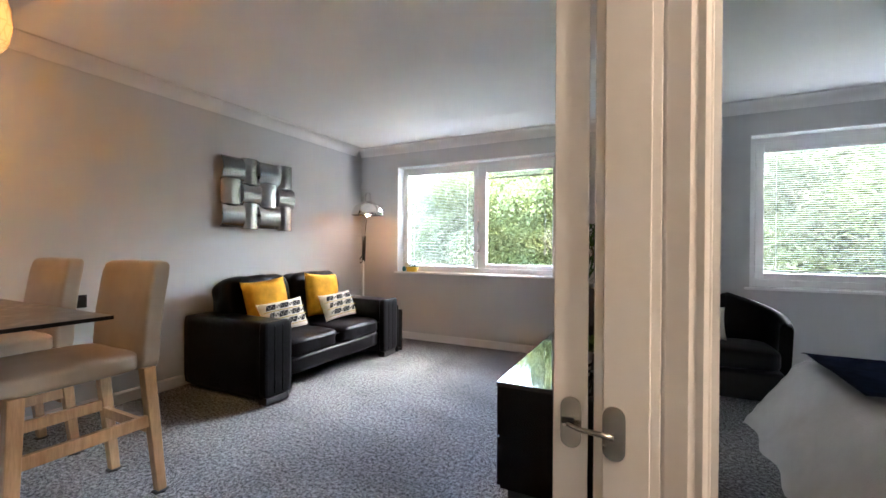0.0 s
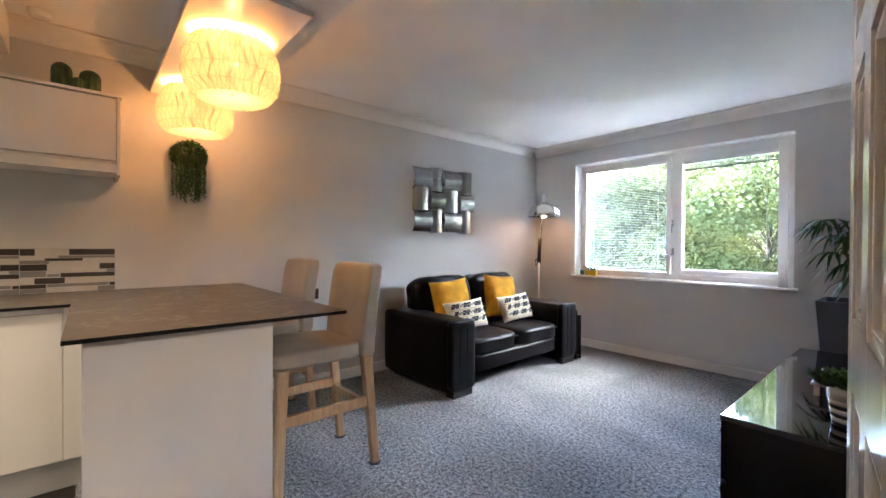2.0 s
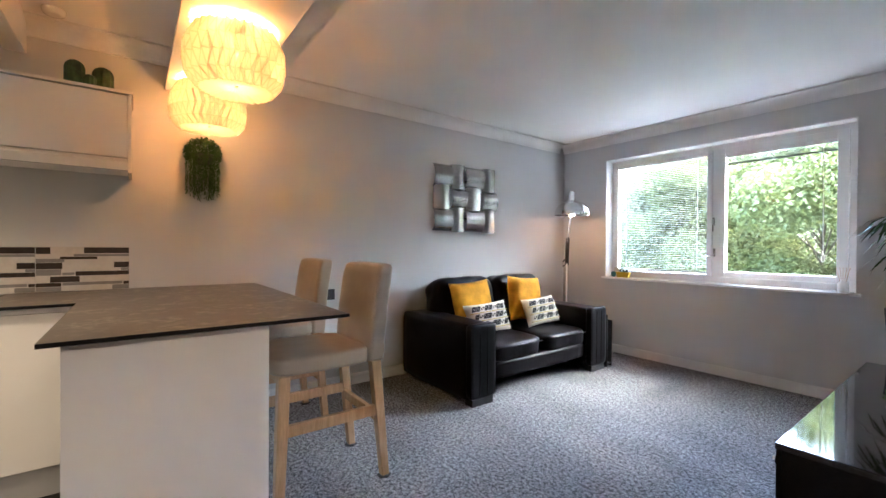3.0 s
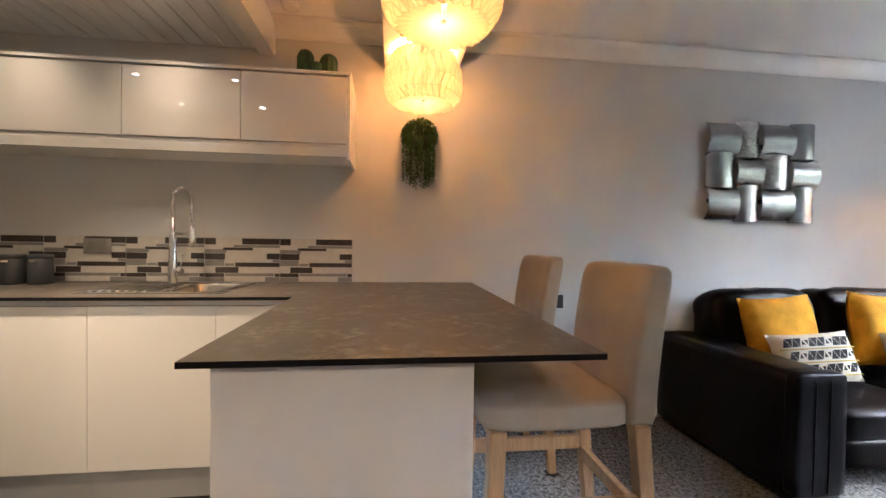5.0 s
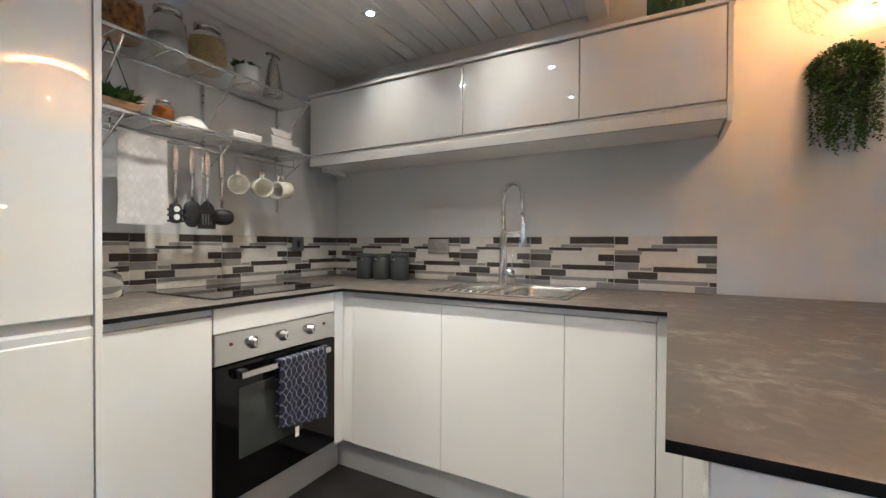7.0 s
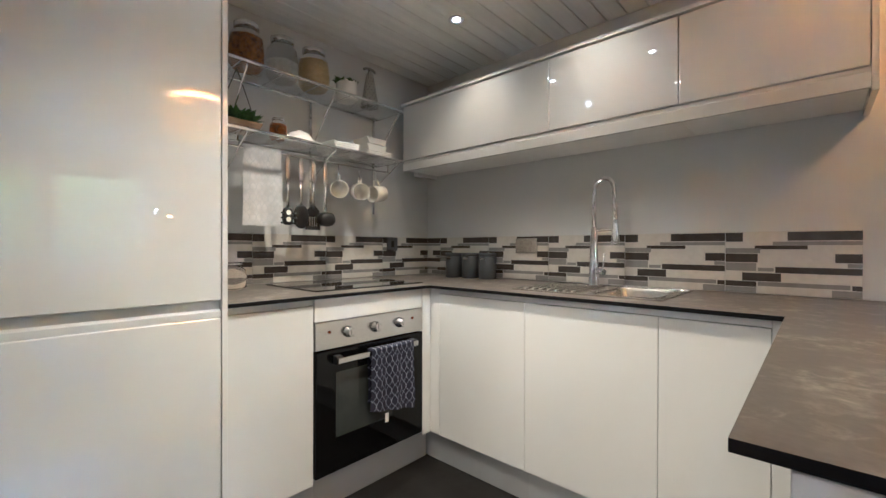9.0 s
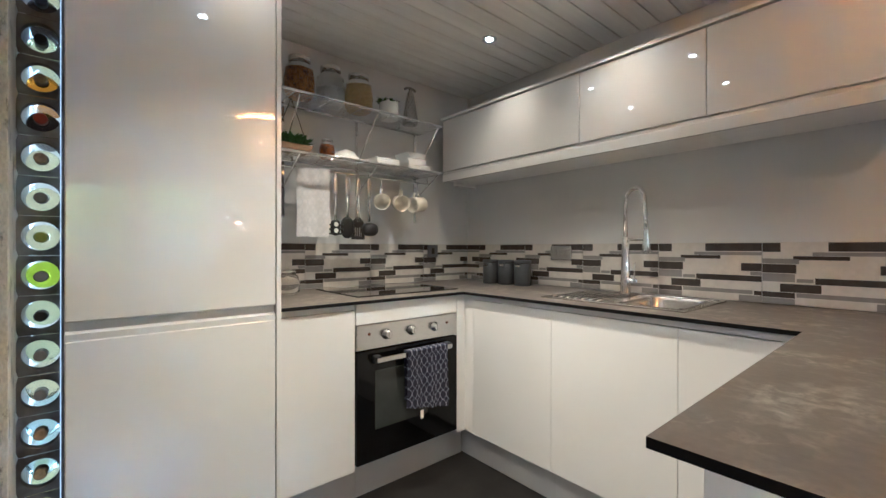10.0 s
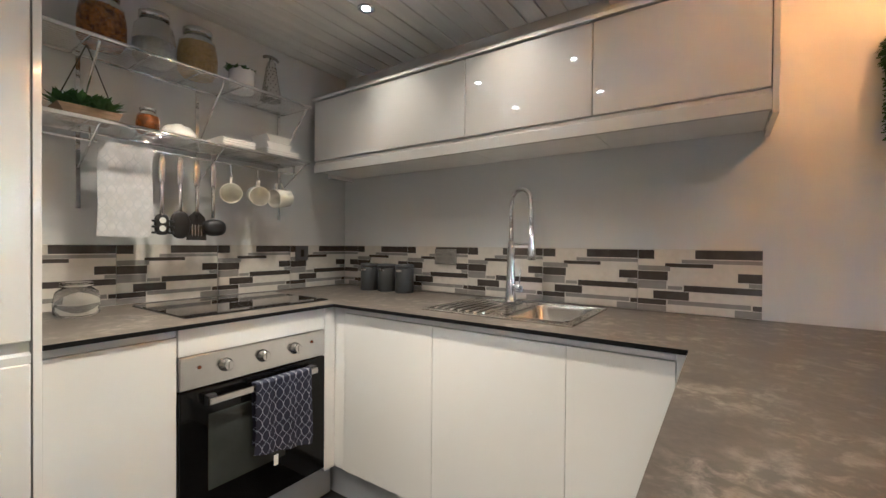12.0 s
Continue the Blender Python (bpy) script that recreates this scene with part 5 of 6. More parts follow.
for i in range(1700):
    v_ = Vector((random.uniform(0, 1), random.gauss(0, 1), random.uniform(-0.4, 1.0))).normalized()
    c0 = Vector((0.02, 2.682, 1.81)) + Vector((v_.x * 0.11, v_.y * 0.11, v_.z * 0.118)) * random.uniform(0.72, 1.0)
    d_ = (v_ + Vector((0, random.uniform(-.6, .6), random.uniform(-1, .2)))).normalized() * 0.016
    s_ = d_.cross(Vector((random.random(), random.random(), 1))).normalized() * 0.006
    fo.faces.new([fo.verts.new(p) for p in (c0, c0 + d_ * .5 + s_, c0 + d_, c0 + d_ * .5 - s_)])
part("foliage", fo, LEAF, q)
q = thing("smoke_alarm", (0.218, 1.953, CEILZ - 0.035), "round white smoke alarm on the ceiling", "alarm")
part("body", lathe(bmesh.new(), [(0.030, CEILZ - .034), (0.046, CEILZ - .030), (0.052, CEILZ - .012), (0.052, CEILZ - .0005)], (0.218, 1.953, 0), 28), UPVC, q)


# ---- sofa cushions ----
pillow("mustard_cushion", (0.475, 4.76, 0.665), 0.43, 0.43, 0.15, -6, -14, 4, MUSTARD, "mustard yellow plush square cushion on the sofa")
pillow("mustard_cushion", (0.485, 5.44, 0.675), 0.42, 0.44, 0.15, -4, -13, -5, MUSTARD, "mustard yellow plush square cushion on the sofa")
YELLOW = mat("yellow_thread", (0.55, 0.42, 0.10), 0.9, vary=0.1)
for cy, roll, yaw in ((4.80, 4, -8), (5.51, 3, -3)):
    pc, pm = pillow("patterned_cushion", (0.63, cy, 0.565), 0.45, 0.27, 0.12, yaw, -22, roll, CREAM, "cream cushion with black triangle print and yellow lines")
    for k in range(3):
        tri = bmesh.new()
        zc = 0.078 - 0.070 * k
        for i in range(8):
            u_ = -0.165 + 0.043 * i + (0.01 if k == 1 else 0)
            for flip in (0, 1):
                a, w_, h_ = u_ + flip * 0.0215, 0.0195, 0.023
                shape = [(-w_, -h_), (w_, -h_), (0, h_)] if not flip else [(-w_, h_), (0, -h_), (w_, h_)]
                if (i + flip * 3 + k) % 3 == 2:
                    shape = [(p * 0.55, q_ * 0.55) for p, q_ in shape]
                ring = []
                for p, q_ in shape:
                    yy_, zz_ = a + p, zc + q_
                    aa, bb = yy_ / 0.225, zz_ / 0.135
                    th = 0.06 * max((1 - aa ** 4) * (1 - bb ** 4), 0) ** 0.5
                    ring.append(tri.verts.new(pm @ Vector((th + 0.005, yy_, zz_))))
                tri.faces.new(ring)
        part("triangle_print", tri, INK, pc)
        ln = []
        for i in range(15):
            yy_ = -0.2 + 0.4 * i / 14
            zz_ = zc - 0.035
            aa, bb = yy_ / 0.225, zz_ / 0.135
            th = 0.06 * max((1 - aa ** 4) * (1 - bb ** 4), 0) ** 0.5
            ln.append(pm @ Vector((th + 0.003, yy_, zz_)))
        part("stitched_line", tube(bmesh.new(), ln, 0.0035, 5), YELLOW, pc)

# ---- woven metal wall art ----
wa = thing("metal_wall_art", (0.03, 5.045, 1.34), "woven panel wall sculpture of polished and hammered metal", "wall art")
cols = [0.215, 0.185, 0.235, 0.195]
rowsz = [(1.78, 2.005), (1.565, 1.785), (1.34, 1.57)]
for r_, (z0, z1) in enumerate(rowsz):
    y0 = 4.63
    for c_, w_ in enumerate(cols):
        up = (r_ + c_) % 2 == 0
        bm = bmesh.new()
        n_ = 12
        jz = random.uniform(-0.006, 0.006)
        g = []
        for i in range(n_ + 1):
            f = i / n_
            bulge = 0.050 * math.sin(math.pi * f) ** 0.6
            if up:
                a_, b_ = (0.022 + bulge, y0 - 0.008, z0 + (z1 - z0) * f + jz), (0.022 + bulge, y0 + w_ + 0.008, z0 + (z1 - z0) * f + jz)
            else:
                a_, b_ = (0.022 + bulge * 0.8, y0 + w_ * f, z0 - 0.010 + jz), (0.022 + bulge * 0.8, y0 + w_ * f, z1 + 0.010 + jz)
            g.append((a_, b_, (a_[0] - 0.003, a_[1], a_[2]), (b_[0] - 0.003, b_[1], b_[2])))
        rr = [[bm.verts.new(p) for p in q] for q in g]
        for p, q in zip(rr, rr[1:]):
            for i, j in ((0, 1), (1, 3), (3, 2), (2, 0)):
                bm.faces.new((p[i], p[j], q[j], q[i])).smooth = True
        bm.faces.new((rr[0][0], rr[0][2], rr[0][3], rr[0][1])), bm.faces.new((rr[-1][0], rr[-1][1], rr[-1][3], rr[-1][2]))
        bm.normal_update()
        for e in bm.edges:
            if len(e.link_faces) == 2 and e.calc_face_angle() > 0.7:
                e.smooth = False
        part("metal_panel", bm, PEWTER if (r_ * 4 + c_) in (1, 5, 7, 6) else PEWTERS, wa)
        y0 += w_
part("back_bar", bx(0.001, 0.020, 4.66, 5.43, 1.46, 1.49), BLACKP, wa)
part("back_bar", bx(0.001, 0.020, 4.66, 5.43, 1.84, 1.87), BLACKP, wa)

# ---- floor lamp ----
LX, LY = 0.30, 6.36
fl = thing("floor_lamp", (LX, LY, 0), "tall chrome anglepoise floor lamp with a dome shade, lit", "lamp")
part("base", lathe(bmesh.new(), [(0.14, 0), (0.14, 0.012), (0.11, 0.022), (0.02, 0.028)], (LX, LY, 0), 32), CHROME, fl)
part("pole", tube(bmesh.new(), [(LX, LY, 0.02), (LX, LY, 1.0)], 0.011, 10), UPVC, fl)
part("lower_arm", tube(bmesh.new(), [(LX, LY, 1.0), (LX + 0.02, LY - 0.01, 1.25)], 0.013, 8), BLACKP, fl)
part("upper_arm", tube(bmesh.new(), [(LX + 0.02, LY - 0.01, 1.25), (LX + 0.12, LY - 0.07, 1.685)], 0.009, 8), CHROME, fl)
for dx in (-0.02, 0.02):
    part("spring_rod", tube(bmesh.new(), [(LX + dx, LY, 0.98), (LX + dx + 0.02, LY - 0.01, 1.30)], 0.006, 6), BLACKP, fl)
part("counter_hook", tube(bmesh.new(), [(LX, LY, 1.0), (LX - 0.05, LY, 0.96), (LX - 0.06, LY + 0.01, 1.02), (LX - 0.01, LY, 1.06)], 0.007, 6), BLACKP, fl)
SHX, SHY, SHZ = 0.42, 6.29, 1.552
dome = [(0.196, 0.0), (0.199, 0.004), (0.188, 0.060), (0.158, 0.112), (0.105, 0.146), (0.052, 0.160), (0.040, 0.168), (0.034, 0.262), (0.026, 0.274)]
inner = [(r_ - 0.003, z) for r_, z in dome[1:6]][::-1]
sb = bmesh.new()
rows = []
for r_, z in dome + [(0.024, 0.20)] + inner + [(0.193, 0.0)]:
    rows.append([sb.verts.new((SHX + r_ * math.cos(2 * math.pi * i / 36), SHY + r_ * math.sin(2 * math.pi * i / 36), SHZ + z)) for i in range(36)])
for p, q in zip(rows, rows[1:] + rows[:1]):
    for i in range(36):
        sb.faces.new((p[i], p[(i + 1) % 36], q[(i + 1) % 36], q[i])).smooth = True
part("shade", sb, CHROME, fl, "polished chrome dome shade")
part("bulb", lathe(bmesh.new(), [(0.004, SHZ + .02), (0.026, SHZ + .03), (0.033, SHZ + .055), (0.024, SHZ + .09), (0.014, SHZ + .12)], (SHX, SHY, 0), 16), BULB, fl)
lamp("floor_lamp_light", (SHX, SHY, SHZ + 0.012), 0.07, WARM, 0.03)

q = thing("magazine_rack", (0.86, 6.12, 0), "dark slim magazine rack beside the sofa", "rack")
part("panel", bx(0.72, 1.0, 6.07, 6.085, 0.0, 0.52, 0.003), BLACKP, q)
part("panel", bx(0.72, 1.0, 6.15, 6.165, 0.0, 0.46, 0.003), BLACKP, q)
part("floor_plate", bx(0.725, 0.995, 6.0855, 6.1495, 0.02, 0.035), BLACKP, q)

# ---- television unit and what stands on it ----
tv = thing("tv_cabinet", (3.14, 4.83, 0), "black high gloss television cabinet with chrome knobs", "cabinet")
VX0, VX1, VY0, VY1, VZ = 2.868, 3.405, 4.009, 5.64, 0.552
part("body", bx(VX0 + 0.02, VX1, VY0 + 0.004, VY1 - 0.004, 0.06, VZ - 0.0225), BLACKM, tv)
part("top", bx(VX0, VX1, VY0, VY1, VZ - 0.022, VZ, 0.003), BLACKG, tv, "mirror-glossy black top")
part("plinth", bx(VX0 + 0.05, VX1, VY0 + 0.03, VY1 - 0.03, 0, 0.0595), BLACKP, tv)
for k in range(3):
    a = VY0 + 0.006 + k * 0.5403
    for z0, z1 in ((0.07, 0.295), (0.30, 0.527)):
        dr = part("drawer", bx(VX0 + 0.002, VX0 + 0.0195, a, a + 0.536, z0, z1, 0.002), BLACKM, tv)
        for yk in (a + 0.075, a + 0.46):
            part("knob", lathe(bmesh.new(), [(0.006, 0), (0.006, 0.012), (0.014, 0.016), (0.014, 0.024), (0.009, 0.027)], (VX0 + 0.002, yk, (z0 + z1) / 2 + 0.05), 14, turn=Matrix.Rotation(radians(-90), 3, "Y")), CHROME, dr, "chrome knob")
q = thing("television", (3.27, 4.95, VZ), "black flat television on the cabinet", "television")
part("screen", bx(3.245, 3.262, 4.42, 5.48, 0.64, 1.215, 0.003), BLACKG, q)
part("casing", bx(3.2625, 3.30, 4.50, 5.40, 0.70, 1.12, 0.006), BLACKP, q)
part("neck", bx(3.264, 3.29, 4.90, 5.0, VZ + 0.0125, 0.70), BLACKP, q)
part("foot", bx(3.19, 3.36, 4.72, 5.18, VZ + 0.0005, VZ + 0.012, 0.003), BLACKP, q)
q = thing("white_box", (3.19, 4.72, VZ), "small white media box on the television cabinet", "box")
part("case", bx(3.06, 3.30, 4.56, 4.88, VZ + 0.045, VZ + 0.058, 0.003), PLINTH, q)
for x, y_ in ((3.08, 4.58), (3.08, 4.86), (3.28, 4.58), (3.28, 4.86)):
    part("leg", bx(x - 0.01, x + 0.01, y_ - 0.01, y_ + 0.01, VZ + 0.0005, VZ + 0.0448), CERAMIC, q)
q = thing("striped_plant_pot", (3.205, 4.25, VZ), "white pot with black stripes and a fresh green plant", "plant")
for k in range(6):
    part("pot_band", lathe(bmesh.new(), [(0.044 + 0.002 * k, VZ + .001 + k * .0155), (0.046 + 0.002 * k, VZ + .016 + k * .0155)], (3.205, 4.25, 0), 24), CERAMIC if k % 2 else BLACKP, q)
part("pot_rim", lathe(bmesh.new(), [(0.058, VZ + .0945), (0.060, VZ + .15), (0.055, VZ + .152), (0.052, VZ + .12)], (3.205, 4.25, 0), 24), CERAMIC, q)
part("leaves", succulents(bmesh.new(), 3.205, 4.25, VZ + 0.14, 0.085, 150, 0.06, 0.9), FRESH, q)

# ---- tall planter with palm ----
q = thing("tall_planter", (3.10, 6.20, 0), "slate blue tapered planter with a dark green palm", "plant")
SLATE = mat("slate_blue_planter", (0.075, 0.09, 0.125), 0.45, vary=0.06, scale=6)
pb = bmesh.new()
lo, hi, inn = [], [], []
for (sx, sy) in ((-1, -1), (1, -1), (1, 1), (-1, 1)):
    lo.append(pb.verts.new((3.10 + sx * 0.145, 6.20 + sy * 0.145, 0)))
    hi.append(pb.verts.new((3.10 + sx * 0.205, 6.20 + sy * 0.205, 0.83)))
    inn.append(pb.verts.new((3.10 + sx * 0.190, 6.20 + sy * 0.190, 0.83)))
bot = [pb.verts.new((v.co.x, v.co.y, 0.77)) for v in inn]
for i in range(4):
    j = (i + 1) % 4
    pb.faces.new((lo[i], lo[j], hi[j], hi[i])), pb.faces.new((hi[i], hi[j], inn[j], inn[i])), pb.faces.new((inn[i], inn[j], bot[j], bot[i]))
pb.faces.new(lo[::-1])
part("pot", pb, SLATE, q)
part("soil", bx(2.915, 3.285, 6.015, 6.385, 0.768, 0.790), mat("potting_soil", (0.03, 0.022, 0.016), 0.95, vary=0.3, scale=40, bump=1.0, bump_scale=60), q)
for k in range(7):
    bx_, by_ = 3.10 + random.uniform(-.06, .06), 6.20 + random.uniform(-.06, .06)
    ht = random.uniform(1.05, 1.42)
    a0 = random.uniform(0, 6.28)
    tip = Vector((bx_ + 0.09 * math.cos(a0), by_ + 0.09 * math.sin(a0), ht))
    part("stem", tube(bmesh.new(), [(bx_, by_, 0.785), (bx_ + 0.03 * math.cos(a0), by_ + 0.03 * math.sin(a0), (ht + .78) / 2), tip], 0.010, 7, taper=0.006), BARK, q)
    for f in range(3):
        fr_ = bmesh.new()
        fa = a0 + random.uniform(-1.6, 1.6) + f * 2.1
        up_ = random.uniform(0.0, 0.7)
        base = tip + Vector((0, 0, -0.10 * f))
        hub = base + Vector((math.cos(fa), math.sin(fa), up_)) * 0.10
        tube(fr_, [base, hub], 0.003, 5)
        stalk = part("frond", fr_, LEAF, q)
        for b_ in range(9):
            ang = fa + radians(-85 + 170 * b_ / 8)
            ln_ = random.uniform(0.15, 0.23)
            d_ = Vector((math.cos(ang), math.sin(ang), 0.25 + up_ * 0.4))
            prev = None
            blade = bmesh.new()
            for s_ in range(6):
                t_ = s_ / 5
                pnt = hub + d_ * ln_ * t_ + Vector((0, 0, -0.20 * t_ * t_ * random.uniform(0.9, 1.1)))
                wd = 0.013 * math.sin(math.pi * min(t_ * 0.9 + 0.08, 1))
                sd = Vector((-math.sin(ang), math.cos(ang), 0)) * wd
                cur = (blade.verts.new(pnt + sd), blade.verts.new(pnt - sd))
                if prev:
                    blade.faces.new((prev[0], prev[1], cur[1], cur[0])).smooth = True
                prev = cur
            part("leaf", blade, LEAF, stalk)

# ---- window sill ornaments ----
q = thing("sill_planter", (0.80, 6.70, 0.855), "small yellow planter with dark succulents on the sill", "ornament")
part("trough", prism(bmesh.new(), [(0.73, 0.915), (0.75, 0.8555), (0.87, 0.8555), (0.89, 0.915)], "y", 6.672, 6.718), mat("yellow_ceramic", (0.65, 0.45, 0.03), 0.3), q)
part("leaves", succulents(bmesh.new(), 0.82, 6.695, 0.915, 0.03, 10, 0.03), LEAF, q)
for k in range(3):
    part("bud", soft(bmesh.new(), 0.76 + k * 0.04, 0.785 + k * 0.04, 6.685, 6.71, 0.915, 0.95, n=2.2, cuts=3), BLACKP, q)
q = thing("sill_figure", (0.70, 6.70, 0.855), "small teal and cream ornament on the sill", "ornament")
part("body", soft(bmesh.new(), 0.665, 0.715, 6.68, 6.72, 0.8555, 0.92, n=3, cuts=4), mat("teal_glaze", (0.05, 0.22, 0.26), 0.3), q)
part("card", bx(0.69, 0.75, 6.712, 6.717, 0.8555, 0.965, 0.001), CREAM, q)
q = thing("reed_diffuser", (2.60, 6.69, 0.855), "small white reed diffuser on the sill", "ornament")
part("bottle", lathe(bmesh.new(), [(0.032, 0.8555), (0.034, 0.86), (0.034, 0.925), (0.014, 0.94), (0.014, 0.955)], (2.60, 6.69, 0), 16), CERAMIC, q)
for k in range(5):
    part("reed", tube(bmesh.new(), [(2.60, 6.69, 0.86), (2.60 + 0.02 * (k - 2), 6.69 + 0.008 * (k % 2), 1.05)], 0.0016, 4), OAK, q)

# ---- wine rack ----
wr = thing("wine_rack", (2.335, 0.5, 0), "narrow metal wine rack lit from within", "wine rack")
RX0, RX1, RY = 2.2845, 2.3865, 0.615
RACK = mat("dull_rack_metal", (0.22, 0.20, 0.18), 0.35, 0.8, vary=0.3, scale=12, bump=0.2, bump_scale=40, rough_vary=0.1)
PITCH, R0 = 0.117, 0.043
xc = (RX0 + RX1) / 2
zs = [1.062 + PITCH * k for k in range(-8, 10)]
for z in zs:
    pm_ = bmesh.new()
    n_ = 28
    outer, inner_, deep = [], [], []
    for i in range(n_):
        a = 2 * math.pi * i / n_
        ca, sa = math.cos(a), math.sin(a)
        k_ = min(0.0508 / max(abs(ca), 1e-6), (PITCH / 2 - 0.0004) / max(abs(sa), 1e-6))
        outer.append(pm_.verts.new((xc + k_ * ca, RY, z + k_ * sa)))
        inner_.append(pm_.verts.new((xc + R0 * ca, RY, z + R0 * sa)))
        deep.append(pm_.verts.new((xc + R0 * ca, RY - 0.03, z + R0 * sa)))
    for i in range(n_):
        j = (i + 1) % n_
        pm_.faces.new((outer[i], outer[j], inner_[j], inner_[i]))
        pm_.faces.new((inner_[i], inner_[j], deep[j], deep[i])).smooth = True
    part("rack_plate", pm_, RACK, wr)
part("rack_side", bx(RX0 + 0.0005, RX0 + 0.006, 0.26, RY - 0.001, 0.06, 2.29), RACK, wr)
part("rack_back", bx(RX0 + 0.007, RX1 - 0.001, 0.24, 0.25, 0.06, 2.29), mat("rack_back_white", (0.75, 0.75, 0.73), 0.6), wr)
part("base", bx(RX0 + 0.0005, RX1, 0.26, RY, 0.0, 0.059), PLINTH, wr)
LED = glow_mat("led_strip", (0.92, 0.97, 1.0), 0.012)
LEDR = glow_mat("rear_led_strip", (1.0, 0.95, 0.78), 0.0065)
part("light_strip", bx(RX0 + 0.0062, RX0 + 0.0080, RY + 0.003, RY + 0.008, 0.08, 2.28), LED, wr, "thin cool white light strip")
part("rear_light_strip", bx(RX0 + 0.012, RX0 + 0.09, 0.2505, 0.254, 0.08, 2.28), LEDR, wr, "cool white light strip behind the bottles")
tints = {"clear": (0.92, 0.86, 0.58), "pale": (0.82, 0.84, 0.55), "green": (0.62, 0.82, 0.06), "amber": (0.60, 0.25, 0.02), "dark": (0.02, 0.012, 0.01), "aqua": (0.72, 0.90, 0.92)}

GL = {k: glass_mat("bottle_glass_" + k, v, 0.12, 1.06) for k, v in tints.items()}
CAPS = {"cork": mat("cork", (0.42, 0.30, 0.17), 0.8, vary=0.2, scale=60), "foil": mat("grey_foil", (0.35, 0.33, 0.31), 0.35, 0.6), "black": BLACKP,
        "red": mat("red_wax", (0.45, 0.05, 0.02), 0.4), "grey": mat("pewter_cap", (0.20, 0.19, 0.18), 0.4), "lime": mat("olive_cap", (0.25, 0.30, 0.05), 0.4)}
kinds = ["clear", "clear", "pale", "aqua", "aqua", "clear", "pale", "pale", "green", "clear", "clear", "clear", "dark", "amber", "pale", "dark", "clear", "pale"]
caps = ["cork", "cork", "cork", "cork", "cork", "foil", "grey", "black", "grey", "lime", "grey", "cork", "red", "cork", "black", "black", "cork", "foil"]
names_ = {"clear": "clear", "pale": "pale green", "green": "lime green", "amber": "amber", "dark": "dark", "aqua": "bluish clear"}
for z, kd, cp in zip(zs, kinds, caps):
    q = thing("wine_bottle", (xc, 0.45, z - 0.04), names_[kd] + " glass wine bottle lying in the rack", "bottle", "bottles in the wine rack")
    tr = Matrix.Rotation(radians(-90), 3, "X")
    part("glass", lathe(bmesh.new(), [(0.002, 0.02), (0.022, 0.012), (0.034, 0.0), (0.041, 0.006), (0.0415, 0.215), (0.036, 0.250), (0.022, 0.280), (0.0150, 0.300), (0.0145, 0.318)], (xc, 0.285, z - 0.004), 20, turn=tr), GL[kd], q)
    part("cap", lathe(bmesh.new(), [(0.0152, 0.290), (0.0156, 0.318), (0.0158, 0.330), (0.013, 0.333)], (xc, 0.285, z - 0.004), 16, turn=tr), CAPS[cp], q)
ep = thing("rack_end_panel", (2.41, 0.4, 0), "pale worn end panel beside the wine rack", "panel")
part("panel", bx(2.387, 2.4295, 0.26, 0.752, 0, 2.298, 0.002), mat("limewashed_board", (0.66, 0.62, 0.54), 0.35, scale=9, stretch=(3, 3, 1.2), fine=0.25, second=(0.10, 0.095, 0.085), contrast=(0.36, 0.47), detail=8, grit=0.7), ep)

# ---- bedroom seen through the doorway ----
ac = thing("tub_armchair", (4.10, 6.15, 0), "black leather tub armchair in the bedroom", "armchair")
ab = bmesh.new()
prev = None
for i in range(19):
    a = radians(-20 + 220 * i / 18)
    h = 0.80 - 0.20 * abs(i - 9) / 9
    cx_, cy_ = 4.10, 6.10
    ring = []
    for r_, z in ((0.26, 0.10), (0.34, 0.10), (0.36, h - 0.03), (0.345, h), (0.30, h), (0.28, h - 0.03)):
        ring.append(ab.verts.new((cx_ + r_ * math.cos(a), cy_ + r_ * math.sin(a), z)))
    if prev:
        for k in range(6):
            ab.faces.new((prev[k], prev[(k + 1) % 6], ring[(k + 1) % 6], ring[k])).smooth = True
    else:
        ab.faces.new(ring[::-1])
    prev = ring
ab.faces.new(prev)
part("tub_back", ab, LEATHER, ac)
part("seat_cushion", soft(bmesh.new(), 3.84, 4.36, 5.83, 6.34, 0.28, 0.44, n=5, wrinkle=0.006), LEATHER, ac)
part("seat_base", soft(bmesh.new(), 3.83, 4.37, 5.80, 6.34, 0.08, 0.29, n=12), LEATHER, ac)
for x, y_ in ((3.87, 5.86), (4.33, 5.86), (3.89, 6.33), (4.31, 6.33)):
    part("leg", bx(x - 0.02, x + 0.02, y_ - 0.02, y_ + 0.02, 0, 0.10), BLACKP, ac)
pillow("armchair_cushion", (3.90, 6.12, 0.58), 0.30, 0.28, 0.12, 70, -15, 0, CREAM, "pale cushion on the black armchair")

